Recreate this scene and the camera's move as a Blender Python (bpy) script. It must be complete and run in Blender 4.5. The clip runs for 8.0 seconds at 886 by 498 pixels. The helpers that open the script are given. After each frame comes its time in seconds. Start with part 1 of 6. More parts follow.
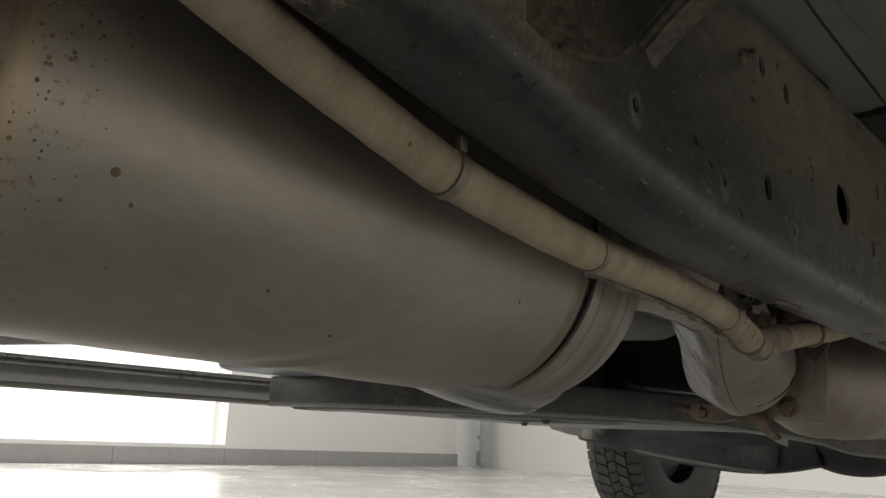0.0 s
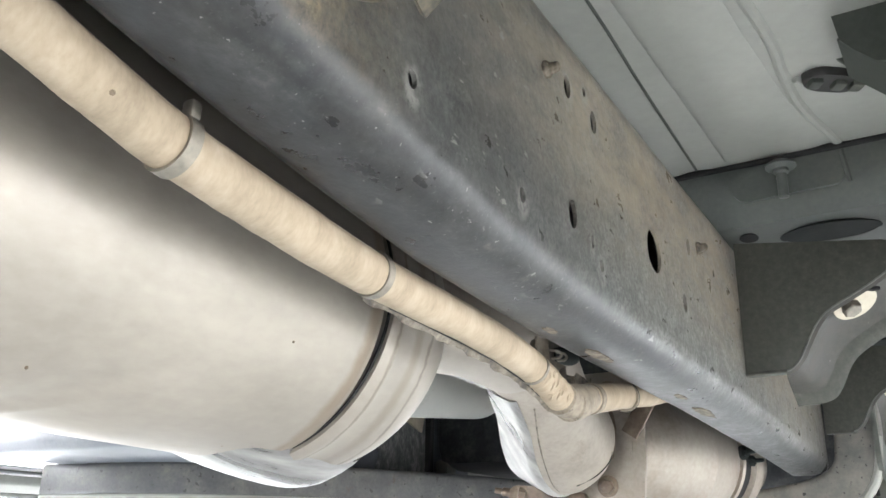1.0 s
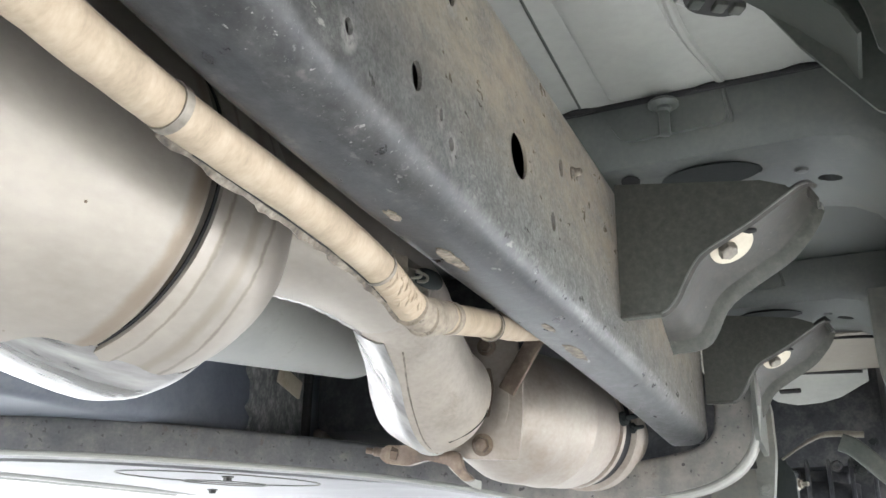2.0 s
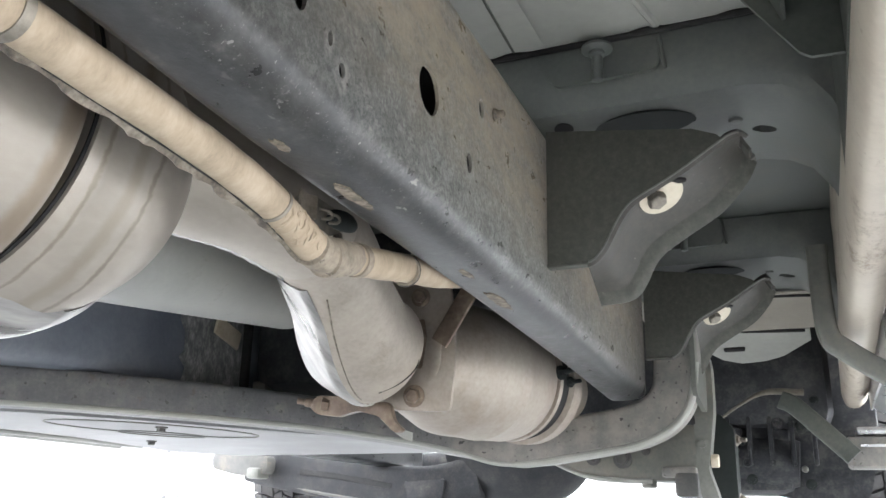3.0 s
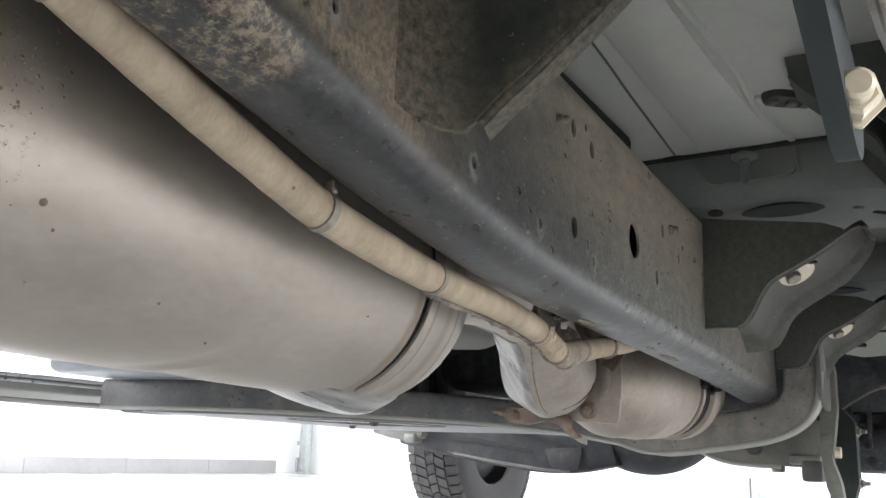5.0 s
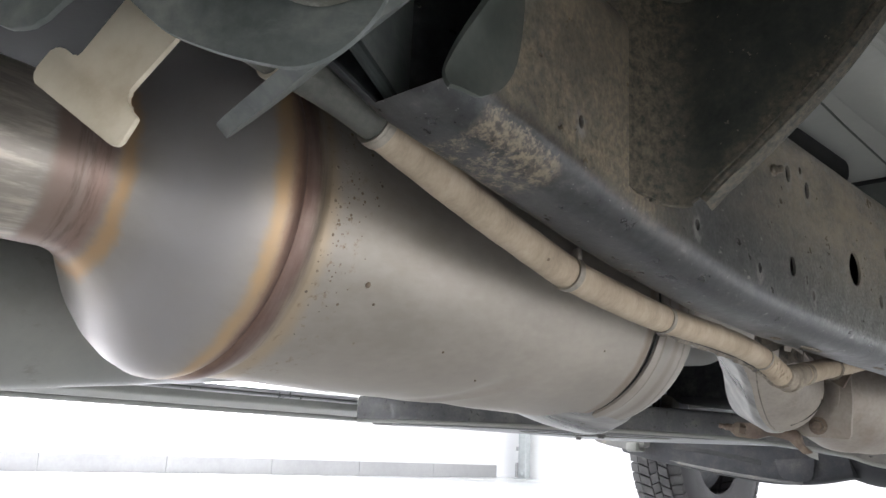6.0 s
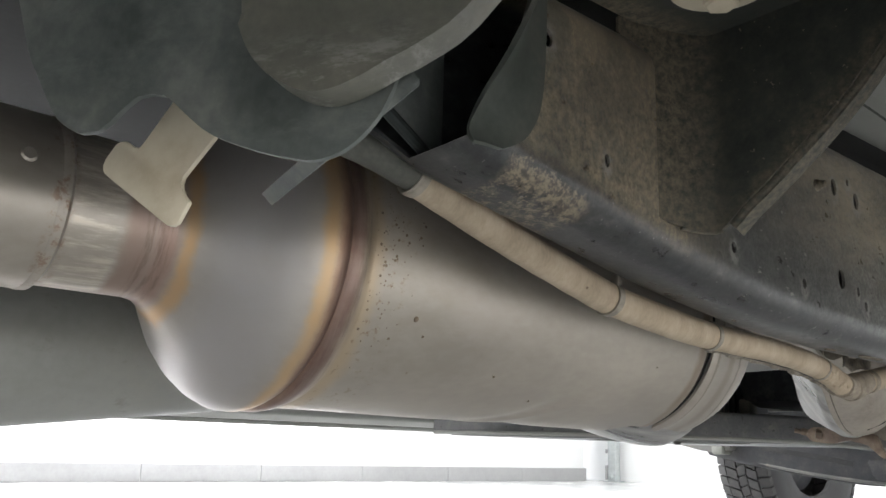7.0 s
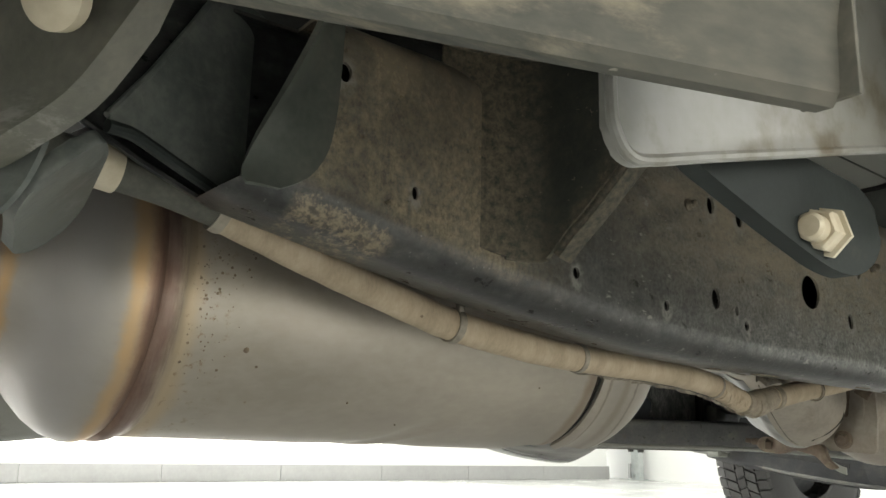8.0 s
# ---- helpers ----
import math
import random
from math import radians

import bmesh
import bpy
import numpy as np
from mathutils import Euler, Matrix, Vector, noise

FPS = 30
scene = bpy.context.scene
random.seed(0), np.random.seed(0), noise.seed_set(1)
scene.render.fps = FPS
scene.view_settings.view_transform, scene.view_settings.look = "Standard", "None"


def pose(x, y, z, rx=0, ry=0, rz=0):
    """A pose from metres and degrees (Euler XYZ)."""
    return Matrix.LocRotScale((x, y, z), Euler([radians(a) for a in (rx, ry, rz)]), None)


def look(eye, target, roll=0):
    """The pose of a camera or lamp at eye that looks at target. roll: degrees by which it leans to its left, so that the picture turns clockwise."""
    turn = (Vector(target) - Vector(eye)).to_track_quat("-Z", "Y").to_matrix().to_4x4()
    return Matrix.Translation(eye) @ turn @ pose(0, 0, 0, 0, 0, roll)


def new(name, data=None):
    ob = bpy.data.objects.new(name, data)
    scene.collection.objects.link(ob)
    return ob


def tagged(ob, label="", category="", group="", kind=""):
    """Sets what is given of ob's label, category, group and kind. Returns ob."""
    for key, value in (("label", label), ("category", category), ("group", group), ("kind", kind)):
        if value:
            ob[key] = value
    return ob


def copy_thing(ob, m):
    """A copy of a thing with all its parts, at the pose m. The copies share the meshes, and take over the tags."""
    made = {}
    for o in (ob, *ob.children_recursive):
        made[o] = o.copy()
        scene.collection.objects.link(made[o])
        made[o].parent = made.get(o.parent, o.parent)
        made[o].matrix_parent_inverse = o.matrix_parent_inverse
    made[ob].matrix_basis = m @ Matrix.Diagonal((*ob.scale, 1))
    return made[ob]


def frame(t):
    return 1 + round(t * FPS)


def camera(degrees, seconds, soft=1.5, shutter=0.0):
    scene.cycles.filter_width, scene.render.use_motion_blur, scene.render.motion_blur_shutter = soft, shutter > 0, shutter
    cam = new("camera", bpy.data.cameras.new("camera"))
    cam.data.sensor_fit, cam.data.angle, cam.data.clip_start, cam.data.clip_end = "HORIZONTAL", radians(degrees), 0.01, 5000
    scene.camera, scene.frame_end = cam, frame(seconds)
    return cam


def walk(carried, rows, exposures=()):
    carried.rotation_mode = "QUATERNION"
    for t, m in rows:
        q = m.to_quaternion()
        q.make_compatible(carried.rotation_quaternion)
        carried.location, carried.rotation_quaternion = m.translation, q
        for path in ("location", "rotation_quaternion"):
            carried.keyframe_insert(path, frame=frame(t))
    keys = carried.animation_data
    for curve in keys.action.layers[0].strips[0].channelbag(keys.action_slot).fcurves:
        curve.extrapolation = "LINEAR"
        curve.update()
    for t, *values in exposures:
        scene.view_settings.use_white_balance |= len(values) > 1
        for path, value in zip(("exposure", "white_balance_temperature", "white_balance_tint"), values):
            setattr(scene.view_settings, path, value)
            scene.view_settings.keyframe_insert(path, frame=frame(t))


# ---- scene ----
cam = camera(54.7, 8.0)
PATH = [
    (0, (0.028, 0.004, 0.345), (-1.301, 1.435, 0.776), 2.5),
    (0.5, (0.009, 0.062, 0.321), (-1.134, 1.582, 0.94), 1.6),
    (1, (0.0, 0.112, 0.324), (-1.004, 1.711, 0.986), 0.9),
    (1.5, (0.008, 0.15, 0.288), (-0.87, 1.814, 0.967), 0.8),
    (1.7, (0.002, 0.179, 0.274), (-0.85, 1.855, 0.956), 1.0),
    (2.8, (0.017, 0.252, 0.261), (-0.758, 1.987, 0.886), 0.9),
    (3, (0.035, 0.258, 0.26), (-0.738, 2.005, 0.853), 1.3),
    (3.5, (0.071, 0.246, 0.28), (-0.692, 2.015, 0.817), 0.9),
    (4, (0.056, 0.132, 0.312), (-0.708, 1.913, 0.806), 0.9),
    (4.2, (0.041, 0.081, 0.319), (-0.724, 1.865, 0.799), 0.8),
    (5.3, (0.092, -0.141, 0.341), (-1.047, 1.44, 0.795), 2.6),
    (5.5, (0.102, -0.167, 0.345), (-1.119, 1.351, 0.796), 2.7),
    (6, (0.129, -0.214, 0.346), (-1.252, 1.16, 0.797), 2.7),
    (6.5, (0.149, -0.236, 0.351), (-1.317, 1.046, 0.803), 2.5),
    (7, (0.184, -0.225, 0.361), (-1.325, 1.007, 0.813), 1.6),
    (7.5, (0.237, -0.147, 0.37), (-1.298, 1.054, 0.818), 1.0),
    (8, (0.288, -0.106, 0.39), (-1.269, 1.069, 0.833), 1.4),
]
walk(cam, [(t, look(eye, target, roll)) for t, eye, target, roll in PATH],
     exposures=[(0.0, -1.9, 7500, 14), (0.2, -0.9, 7200, 14), (0.5, 0.55, 6900, 14), (1.0, 1.22, 6500, 14), (1.5, 1.32, 6450, 15), (3.0, 0.86, 6450, 16), (3.5, 0.55, 6550, 16), (4.2, 0.16, 6700, 16), (5.5, 0.15, 6500, 17), (6.5, -0.22, 6500, 18), (7.0, -0.22, 6700, 15), (7.5, -0.2, 6700, 14), (8.0, -0.4, 7300, 9)])

# ---- light ----
world = bpy.data.worlds.new("world")
scene.world = world
world.use_nodes = True
sky = world.node_tree.nodes.new("ShaderNodeTexSky")
sky.sky_type, sky.sun_disc, sky.sun_elevation, sky.sun_rotation = "NISHITA", False, radians(40), radians(120)
world.node_tree.links.new(sky.outputs[0], world.node_tree.nodes["Background"].inputs[0])
world.node_tree.nodes["Background"].inputs[1].default_value = 0.15


def area_lamp(name, m, sx, sy, watts, colour=(1, 1, 1)):
    data = bpy.data.lights.new(name, "AREA")
    data.shape, data.size, data.size_y, data.energy, data.color = "RECTANGLE", sx, sy, watts, colour
    ob = new(name, data)
    ob.matrix_world = m
    return ob


# ---- materials ----
def material(name, stops, rough=0.6, metal=0.0, scale=20.0, bump=0.2, fine=180.0, coat=0.0, dist=0.002, stretch=(1, 1, 1), rough_var=0.12):
    """A surface whose colour runs through stops [(place, rgb), ...] by two scales of noise."""
    m = bpy.data.materials.new(name)
    m.use_nodes = True
    nt, n = m.node_tree, m.node_tree.nodes
    b = n["Principled BSDF"]
    tc = n.new("ShaderNodeTexCoord")
    mp = n.new("ShaderNodeMapping")
    mp.inputs["Scale"].default_value = stretch
    nt.links.new(tc.outputs["Object"], mp.inputs[0])
    big = n.new("ShaderNodeTexNoise")
    big.inputs["Scale"].default_value, big.inputs["Detail"].default_value, big.inputs["Roughness"].default_value = scale, 8, 0.65
    small = n.new("ShaderNodeTexNoise")
    small.inputs["Scale"].default_value, small.inputs["Detail"].default_value = fine, 5
    for t in (big, small):
        nt.links.new(mp.outputs[0], t.inputs["Vector"])
    mix = n.new("ShaderNodeMath")
    mix.operation = "MULTIPLY_ADD"
    mix.inputs[1].default_value = 0.3
    nt.links.new(small.outputs[0], mix.inputs[0])
    sub = n.new("ShaderNodeMath")
    sub.operation = "SUBTRACT"
    sub.inputs[1].default_value = 0.15
    nt.links.new(big.outputs[0], sub.inputs[0])
    nt.links.new(sub.outputs[0], mix.inputs[2])
    ramp = n.new("ShaderNodeValToRGB")
    el = ramp.color_ramp.elements
    while len(el) < len(stops):
        el.new(0.5)
    for e, (p, c) in zip(el, stops):
        e.position, e.color = p, (*c, 1)
    nt.links.new(mix.outputs[0], ramp.inputs[0])
    nt.links.new(ramp.outputs[0], b.inputs["Base Color"])
    b.inputs["Metallic"].default_value = metal
    mr = n.new("ShaderNodeMapRange")
    mr.inputs["To Min"].default_value, mr.inputs["To Max"].default_value = rough - rough_var, rough + rough_var
    mr.inputs["From Min"].default_value, mr.inputs["From Max"].default_value = 0.3, 0.7
    nt.links.new(mix.outputs[0], mr.inputs["Value"])
    nt.links.new(mr.outputs[0], b.inputs["Roughness"])
    b.inputs["Coat Weight"].default_value = coat
    if bump:
        bp = n.new("ShaderNodeBump")
        bp.inputs["Strength"].default_value, bp.inputs["Distance"].default_value = bump, dist
        nt.links.new(mix.outputs[0], bp.inputs["Height"])
        nt.links.new(bp.outputs[0], b.inputs["Normal"])
    return m


RAIL = material("black_frame_paint", [(0.34, (0.009, 0.01, 0.011)), (0.5, (0.02, 0.022, 0.023)), (0.62, (0.038, 0.04, 0.04)), (0.76, (0.1, 0.095, 0.085))], 0.35, 0, 48, 0.25, 160, rough_var=0.1, stretch=(1, 0.7, 1))
RAIL.node_tree.nodes["Principled BSDF"].inputs["Specular IOR Level"].default_value = 0.34
HOLES = [(0.4, 0.53, 0.004, 0.005), (0.521, 0.517, 0.004, 0.005), (0.6, 0.533, 0.007, 0.01), (0.635, 0.525, 0.003, 0.005), (0.651, 0.512, 0.004, 0.005), (0.781, 0.563, 0.019, 0.019),
         (0.867, 0.539, 0.006, 0.009), (0.647, 0.622, 0.006, 0.009), (0.598, 0.627, 0.006, 0.009), (0.63, 0.639, 0.003, 0.004), (0.895, 0.602, 0.006, 0.009), (0.99, 0.602, 0.003, 0.004), (0.23, 0.563, 0.003, 0.005), (0.167, 0.636, 0.005, 0.007)]


def overlay(m, mask_build, colour, rough=0.8):
    """Lays a second colour over a material by a mask that mask_build makes from the object's coordinates."""
    nt, n = m.node_tree, m.node_tree.nodes
    b = n["Principled BSDF"]
    tc = n.new("ShaderNodeTexCoord")
    mask = mask_build(nt, tc.outputs["Object"])
    mix = n.new("ShaderNodeMix")
    mix.data_type = "RGBA"
    old = b.inputs["Base Color"].links[0].from_socket
    nt.links.new(mask, mix.inputs["Factor"])
    nt.links.new(old, mix.inputs["A"])
    mix.inputs["B"].default_value = (*colour, 1)
    nt.links.new(mix.outputs["Result"], b.inputs["Base Color"])
    return m


def calc(nt, op, a, b=None, c=None):
    n = nt.nodes.new("ShaderNodeMath")
    n.operation = op
    for k, v in enumerate((a, b, c)):
        if v is None:
            continue
        if isinstance(v, (int, float)):
            n.inputs[k].default_value = v
        else:
            nt.links.new(v, n.inputs[k])
    return n.outputs[0]


def step_up(nt, v, lo, hi):
    n = nt.nodes.new("ShaderNodeMapRange")
    n.interpolation_type = "SMOOTHSTEP"
    n.inputs["From Min"].default_value, n.inputs["From Max"].default_value = lo, hi
    nt.links.new(v, n.inputs["Value"])
    return n.outputs[0]


def grain(nt, co, scale, detail=6, rough=0.6, stretch=None):
    t = nt.nodes.new("ShaderNodeTexNoise")
    t.inputs["Scale"].default_value, t.inputs["Detail"].default_value, t.inputs["Roughness"].default_value = scale, detail, rough
    if stretch:
        mp = nt.nodes.new("ShaderNodeMapping")
        mp.inputs["Scale"].default_value = stretch
        nt.links.new(co, mp.inputs[0])
        co = mp.outputs[0]
    nt.links.new(co, t.inputs["Vector"])
    return t.outputs[0]


def axes(nt, co):
    n = nt.nodes.new("ShaderNodeSeparateXYZ")
    nt.links.new(co, n.inputs[0])
    return n.outputs


def chips(lo, scale):
    return lambda nt, co: step_up(nt, grain(nt, co, scale, 3, 0.5), lo, lo + 0.04)


def outer_face(nt, x):
    return step_up(nt, x, -0.243, -0.222)


def rail_dust(nt, co):
    x, y, z = axes(nt, co)
    zz = step_up(nt, calc(nt, "MULTIPLY_ADD", y, 0.06, z), 0.535, 0.66)
    zz = calc(nt, "MULTIPLY", zz, calc(nt, "MULTIPLY_ADD", step_up(nt, y, 0.35, 0.75), 0.8, 0.2))
    g = step_up(nt, grain(nt, co, 45, 9, 0.78, (1, 0.4, 1)), 0.24, 0.7)
    f = calc(nt, "MULTIPLY", outer_face(nt, x), calc(nt, "MULTIPLY_ADD", zz, 0.95, 0.05))
    return calc(nt, "MULTIPLY", f, g)


def rail_patina(nt, co):
    x, y, z = axes(nt, co)
    a = calc(nt, "MULTIPLY", step_up(nt, y, 0.1, 0.16), calc(nt, "SUBTRACT", 1.0, step_up(nt, y, 0.3, 0.42)))
    fine = step_up(nt, grain(nt, co, 260, 9, 0.78, (1, 0.8, 0.7)), 0.26, 0.72)
    broad = calc(nt, "MULTIPLY_ADD", step_up(nt, grain(nt, co, 24, 6, 0.65, (1, 1, 0.5)), 0.42, 0.6), 0.55, 0.45)
    fine = calc(nt, "MAXIMUM", fine, calc(nt, "MULTIPLY", step_up(nt, calc(nt, "ADD", z, calc(nt, "MULTIPLY_ADD", grain(nt, co, 22, 7, 0.7), 0.1, -0.05)), 0.6, 0.66), 0.62))
    high = step_up(nt, calc(nt, "MULTIPLY_ADD", y, 0.2, z), 0.572, 0.592)
    return calc(nt, "MULTIPLY", calc(nt, "MULTIPLY", calc(nt, "MULTIPLY", a, high), fine), calc(nt, "MULTIPLY", broad, outer_face(nt, x)))


def rust_patch(nt, co):
    """A flaked strip low on the rail ahead of the rear opening."""
    x, y, z = axes(nt, co)
    line = calc(nt, "MULTIPLY_ADD", y, -0.2, 0.5665)
    d = calc(nt, "ABSOLUTE", calc(nt, "SUBTRACT", z, line))
    d = calc(nt, "ADD", d, calc(nt, "MULTIPLY_ADD", grain(nt, co, 75, 9, 0.8), 0.04, -0.02))
    m = calc(nt, "SUBTRACT", 1.0, step_up(nt, d, 0.005, 0.009))
    a = calc(nt, "MULTIPLY", step_up(nt, y, 0.132, 0.142), calc(nt, "SUBTRACT", 1.0, step_up(nt, y, 0.205, 0.222)))
    return calc(nt, "MULTIPLY", calc(nt, "MULTIPLY", m, a), calc(nt, "MULTIPLY_ADD", step_up(nt, grain(nt, co, 200, 6, 0.7), 0.4, 0.6), 0.65, 0.15))


def hole_halos(nt, co):
    x, y, z = axes(nt, co)
    total = None
    for hy, hz, ry, rz in HOLES:
        if ry > 0.0065:
            continue
        d = calc(nt, "SQRT", calc(nt, "ADD", calc(nt, "POWER", calc(nt, "SUBTRACT", y, hy), 2.0), calc(nt, "MULTIPLY", calc(nt, "POWER", calc(nt, "SUBTRACT", z, hz - 0.003), 2.0), 0.5)))
        m = calc(nt, "SUBTRACT", 1.0, step_up(nt, d, ry * 1.2, ry * 1.2 + 0.006))
        total = m if total is None else calc(nt, "MAXIMUM", total, m)
    g = calc(nt, "MULTIPLY_ADD", step_up(nt, grain(nt, co, 120, 6, 0.7), 0.4, 0.6), 0.6, 0.15)
    return calc(nt, "MULTIPLY", calc(nt, "MULTIPLY", total, g), outer_face(nt, x))


# Speckled face dust, with the corner's pale highlight painted in at its lower start.
def face_dust_and_sheen(nt, co):
    x, y, z0 = axes(nt, co)
    low = calc(nt, "MULTIPLY_ADD", y, -0.0216, 0.4888)
    rear_rise = calc(nt, "MULTIPLY", calc(nt, "MAXIMUM", calc(nt, "SUBTRACT", 0.5, y), 0.0), 0.13)
    z = calc(nt, "SUBTRACT", calc(nt, "SUBTRACT", z0, low), rear_rise)
    z = calc(nt, "ADD", z, calc(nt, "MULTIPLY_ADD", grain(nt, co, 18, 7, 0.65), 0.024, -0.012))
    g = step_up(nt, grain(nt, co, 240, 8, 0.8), 0.36, 0.64)
    dark = calc(nt, "MULTIPLY_ADD", step_up(nt, grain(nt, co, 70, 8, 0.75, (1, 0.7, 1)), 0.34, 0.62), 0.55, 0.45)
    f = calc(nt, "MULTIPLY", calc(nt, "MULTIPLY", step_up(nt, z, 0.005, 0.026), outer_face(nt, x)), dark)
    f = calc(nt, "MULTIPLY", f, calc(nt, "MULTIPLY_ADD", step_up(nt, y, 0.4, 0.9), 0.78, 0.22))
    return calc(nt, "MULTIPLY", f, calc(nt, "MULTIPLY_ADD", g, 0.78, 0.18))


def scrapes(lo, scale, stretch):
    return lambda nt, co: calc(nt, "MULTIPLY", step_up(nt, grain(nt, co, scale, 4, 0.6, stretch), lo, lo + 0.05), step_up(nt, grain(nt, co, 9, 3, 0.5), 0.48, 0.6))


overlay(RAIL, face_dust_and_sheen, (0.315, 0.32, 0.3))
overlay(RAIL, rail_dust, (0.33, 0.27, 0.195))
overlay(RAIL, rail_patina, (0.32, 0.258, 0.175))
overlay(RAIL, rust_patch, (0.27, 0.215, 0.145))
overlay(RAIL, hole_halos, (0.26, 0.252, 0.23))
overlay(RAIL, lambda nt, co: calc(nt, "MULTIPLY", chips(0.7, 230)(nt, co), outer_face(nt, axes(nt, co)[0])), (0.18, 0.176, 0.162))
overlay(RAIL, lambda nt, co: calc(nt, "MULTIPLY", step_up(nt, grain(nt, co, 420, 4, 0.7), 0.6, 0.68), calc(nt, "MULTIPLY", outer_face(nt, axes(nt, co)[0]), calc(nt, "MULTIPLY_ADD", step_up(nt, axes(nt, co)[1], 0.35, 0.6), 0.3, 0.15))), (0.2, 0.195, 0.18))
overlay(RAIL, lambda nt, co: calc(nt, "MULTIPLY", scrapes(0.64, 110, (1, 0.4, 1))(nt, co), calc(nt, "MULTIPLY", step_up(nt, axes(nt, co)[1], 0.3, 0.4), outer_face(nt, axes(nt, co)[0]))), (0.22, 0.215, 0.195))
DUSTY = material("dusty_black_steel", [(0.3, (0.045, 0.047, 0.045)), (0.55, (0.085, 0.084, 0.077)), (0.75, (0.18, 0.155, 0.12))], 0.65, 0, 14, 0.4, 240)


def ridge_dust(nt, co):
    """Brown dirt lying along the folded lower edge of the web."""
    x, y, z = axes(nt, co)
    d = calc(nt, "SUBTRACT", z, calc(nt, "MULTIPLY_ADD", x, 0.886, 0.668))
    d = calc(nt, "ADD", d, calc(nt, "MULTIPLY_ADD", grain(nt, co, 70, 8, 0.7), 0.06, -0.03))
    m = calc(nt, "SUBTRACT", 1.0, step_up(nt, d, 0.0, 0.034))
    return calc(nt, "MULTIPLY", m, step_up(nt, grain(nt, co, 200, 6, 0.7), 0.25, 0.85))


WEB_PAINT = material("dark_web_paint", [(0.3, (0.026, 0.029, 0.026)), (0.52, (0.042, 0.045, 0.039)), (0.7, (0.062, 0.06, 0.05)), (0.85, (0.09, 0.08, 0.06))], 0.7, 0, 60, 0.35, 260)
overlay(WEB_PAINT, ridge_dust, (0.16, 0.132, 0.092))
overlay(WEB_PAINT, chips(0.7, 170), (0.16, 0.14, 0.11))
overlay(WEB_PAINT, lambda nt, co: calc(nt, "MULTIPLY", calc(nt, "SUBTRACT", 1.0, step_up(nt, axes(nt, co)[0], -0.2, -0.155)), step_up(nt, grain(nt, co, 150, 9, 0.75), 0.3, 0.76)), (0.23, 0.184, 0.125))
BEAM = material("blue_grey_dusty_beam", [(0.3, (0.06, 0.062, 0.064)), (0.5, (0.094, 0.095, 0.095)), (0.62, (0.13, 0.127, 0.12)), (0.78, (0.21, 0.19, 0.158))], 0.5, 0, 22, 0.4, 200)
overlay(BEAM, lambda nt, co: calc(nt, "MULTIPLY", step_up(nt, calc(nt, "ADD", axes(nt, co)[0], calc(nt, "MULTIPLY_ADD", grain(nt, co, 14, 6, 0.6), 0.3, -0.15)), -0.78, -0.45), calc(nt, "MULTIPLY_ADD", step_up(nt, grain(nt, co, 26, 9, 0.7), 0.3, 0.72), 0.6, 0.25)), (0.28, 0.26, 0.225))
overlay(BEAM, chips(0.64, 110), (0.045, 0.043, 0.04))
overlay(BEAM, lambda nt, co: calc(nt, "MULTIPLY", step_up(nt, grain(nt, co, 24, 10, 0.8, (1, 1, 0.7)), 0.55, 0.65), calc(nt, "MULTIPLY_ADD", step_up(nt, grain(nt, co, 6, 3, 0.5), 0.45, 0.6), 0.65, 0.1)), (0.085, 0.062, 0.045))
MOUNT = material("olive_black_mount_paint", [(0.3, (0.06, 0.061, 0.052)), (0.5, (0.08, 0.081, 0.068)), (0.68, (0.105, 0.103, 0.088)), (0.8, (0.2, 0.185, 0.155))], 0.6, 0, 110, 0.35, 260)
# Darker than the web's paint: the dished flange's shade is put into the colour.
FLANGE = material("shade_darkened_flange_paint", [(0.3, (0.04, 0.037, 0.031)), (0.5, (0.055, 0.051, 0.042)), (0.68, (0.074, 0.068, 0.056)), (0.82, (0.13, 0.118, 0.095))], 0.55, 0, 70, 0.3, 240)
overlay(FLANGE, chips(0.72, 190), (0.2, 0.19, 0.165))
RUBBED = material("rubbed_grey_edge", [(0.3, (0.12, 0.122, 0.112)), (0.5, (0.19, 0.188, 0.172)), (0.7, (0.25, 0.242, 0.22))], 0.55, 0.1, 14, 0.2, 200)
CAN = material("dull_stainless", [(0.3, (0.28, 0.25, 0.212)), (0.5, (0.335, 0.3, 0.256)), (0.7, (0.4, 0.362, 0.308))], 0.46, 0.63, 7, 0.02, 140, stretch=(1, 0.5, 1), rough_var=0.09)


def band_at(y0, half, soft):
    def build(nt, co):
        y = calc(nt, "ADD", axes(nt, co)[1], calc(nt, "MULTIPLY_ADD", grain(nt, co, 25, 6, 0.7), 0.014, -0.007))
        d = calc(nt, "ABSOLUTE", calc(nt, "SUBTRACT", y, y0))
        m = calc(nt, "SUBTRACT", 1.0, step_up(nt, d, half, half + soft))
        return calc(nt, "MULTIPLY", m, calc(nt, "MULTIPLY_ADD", grain(nt, co, 40, 5, 0.6), 0.6, 0.5))
    return build


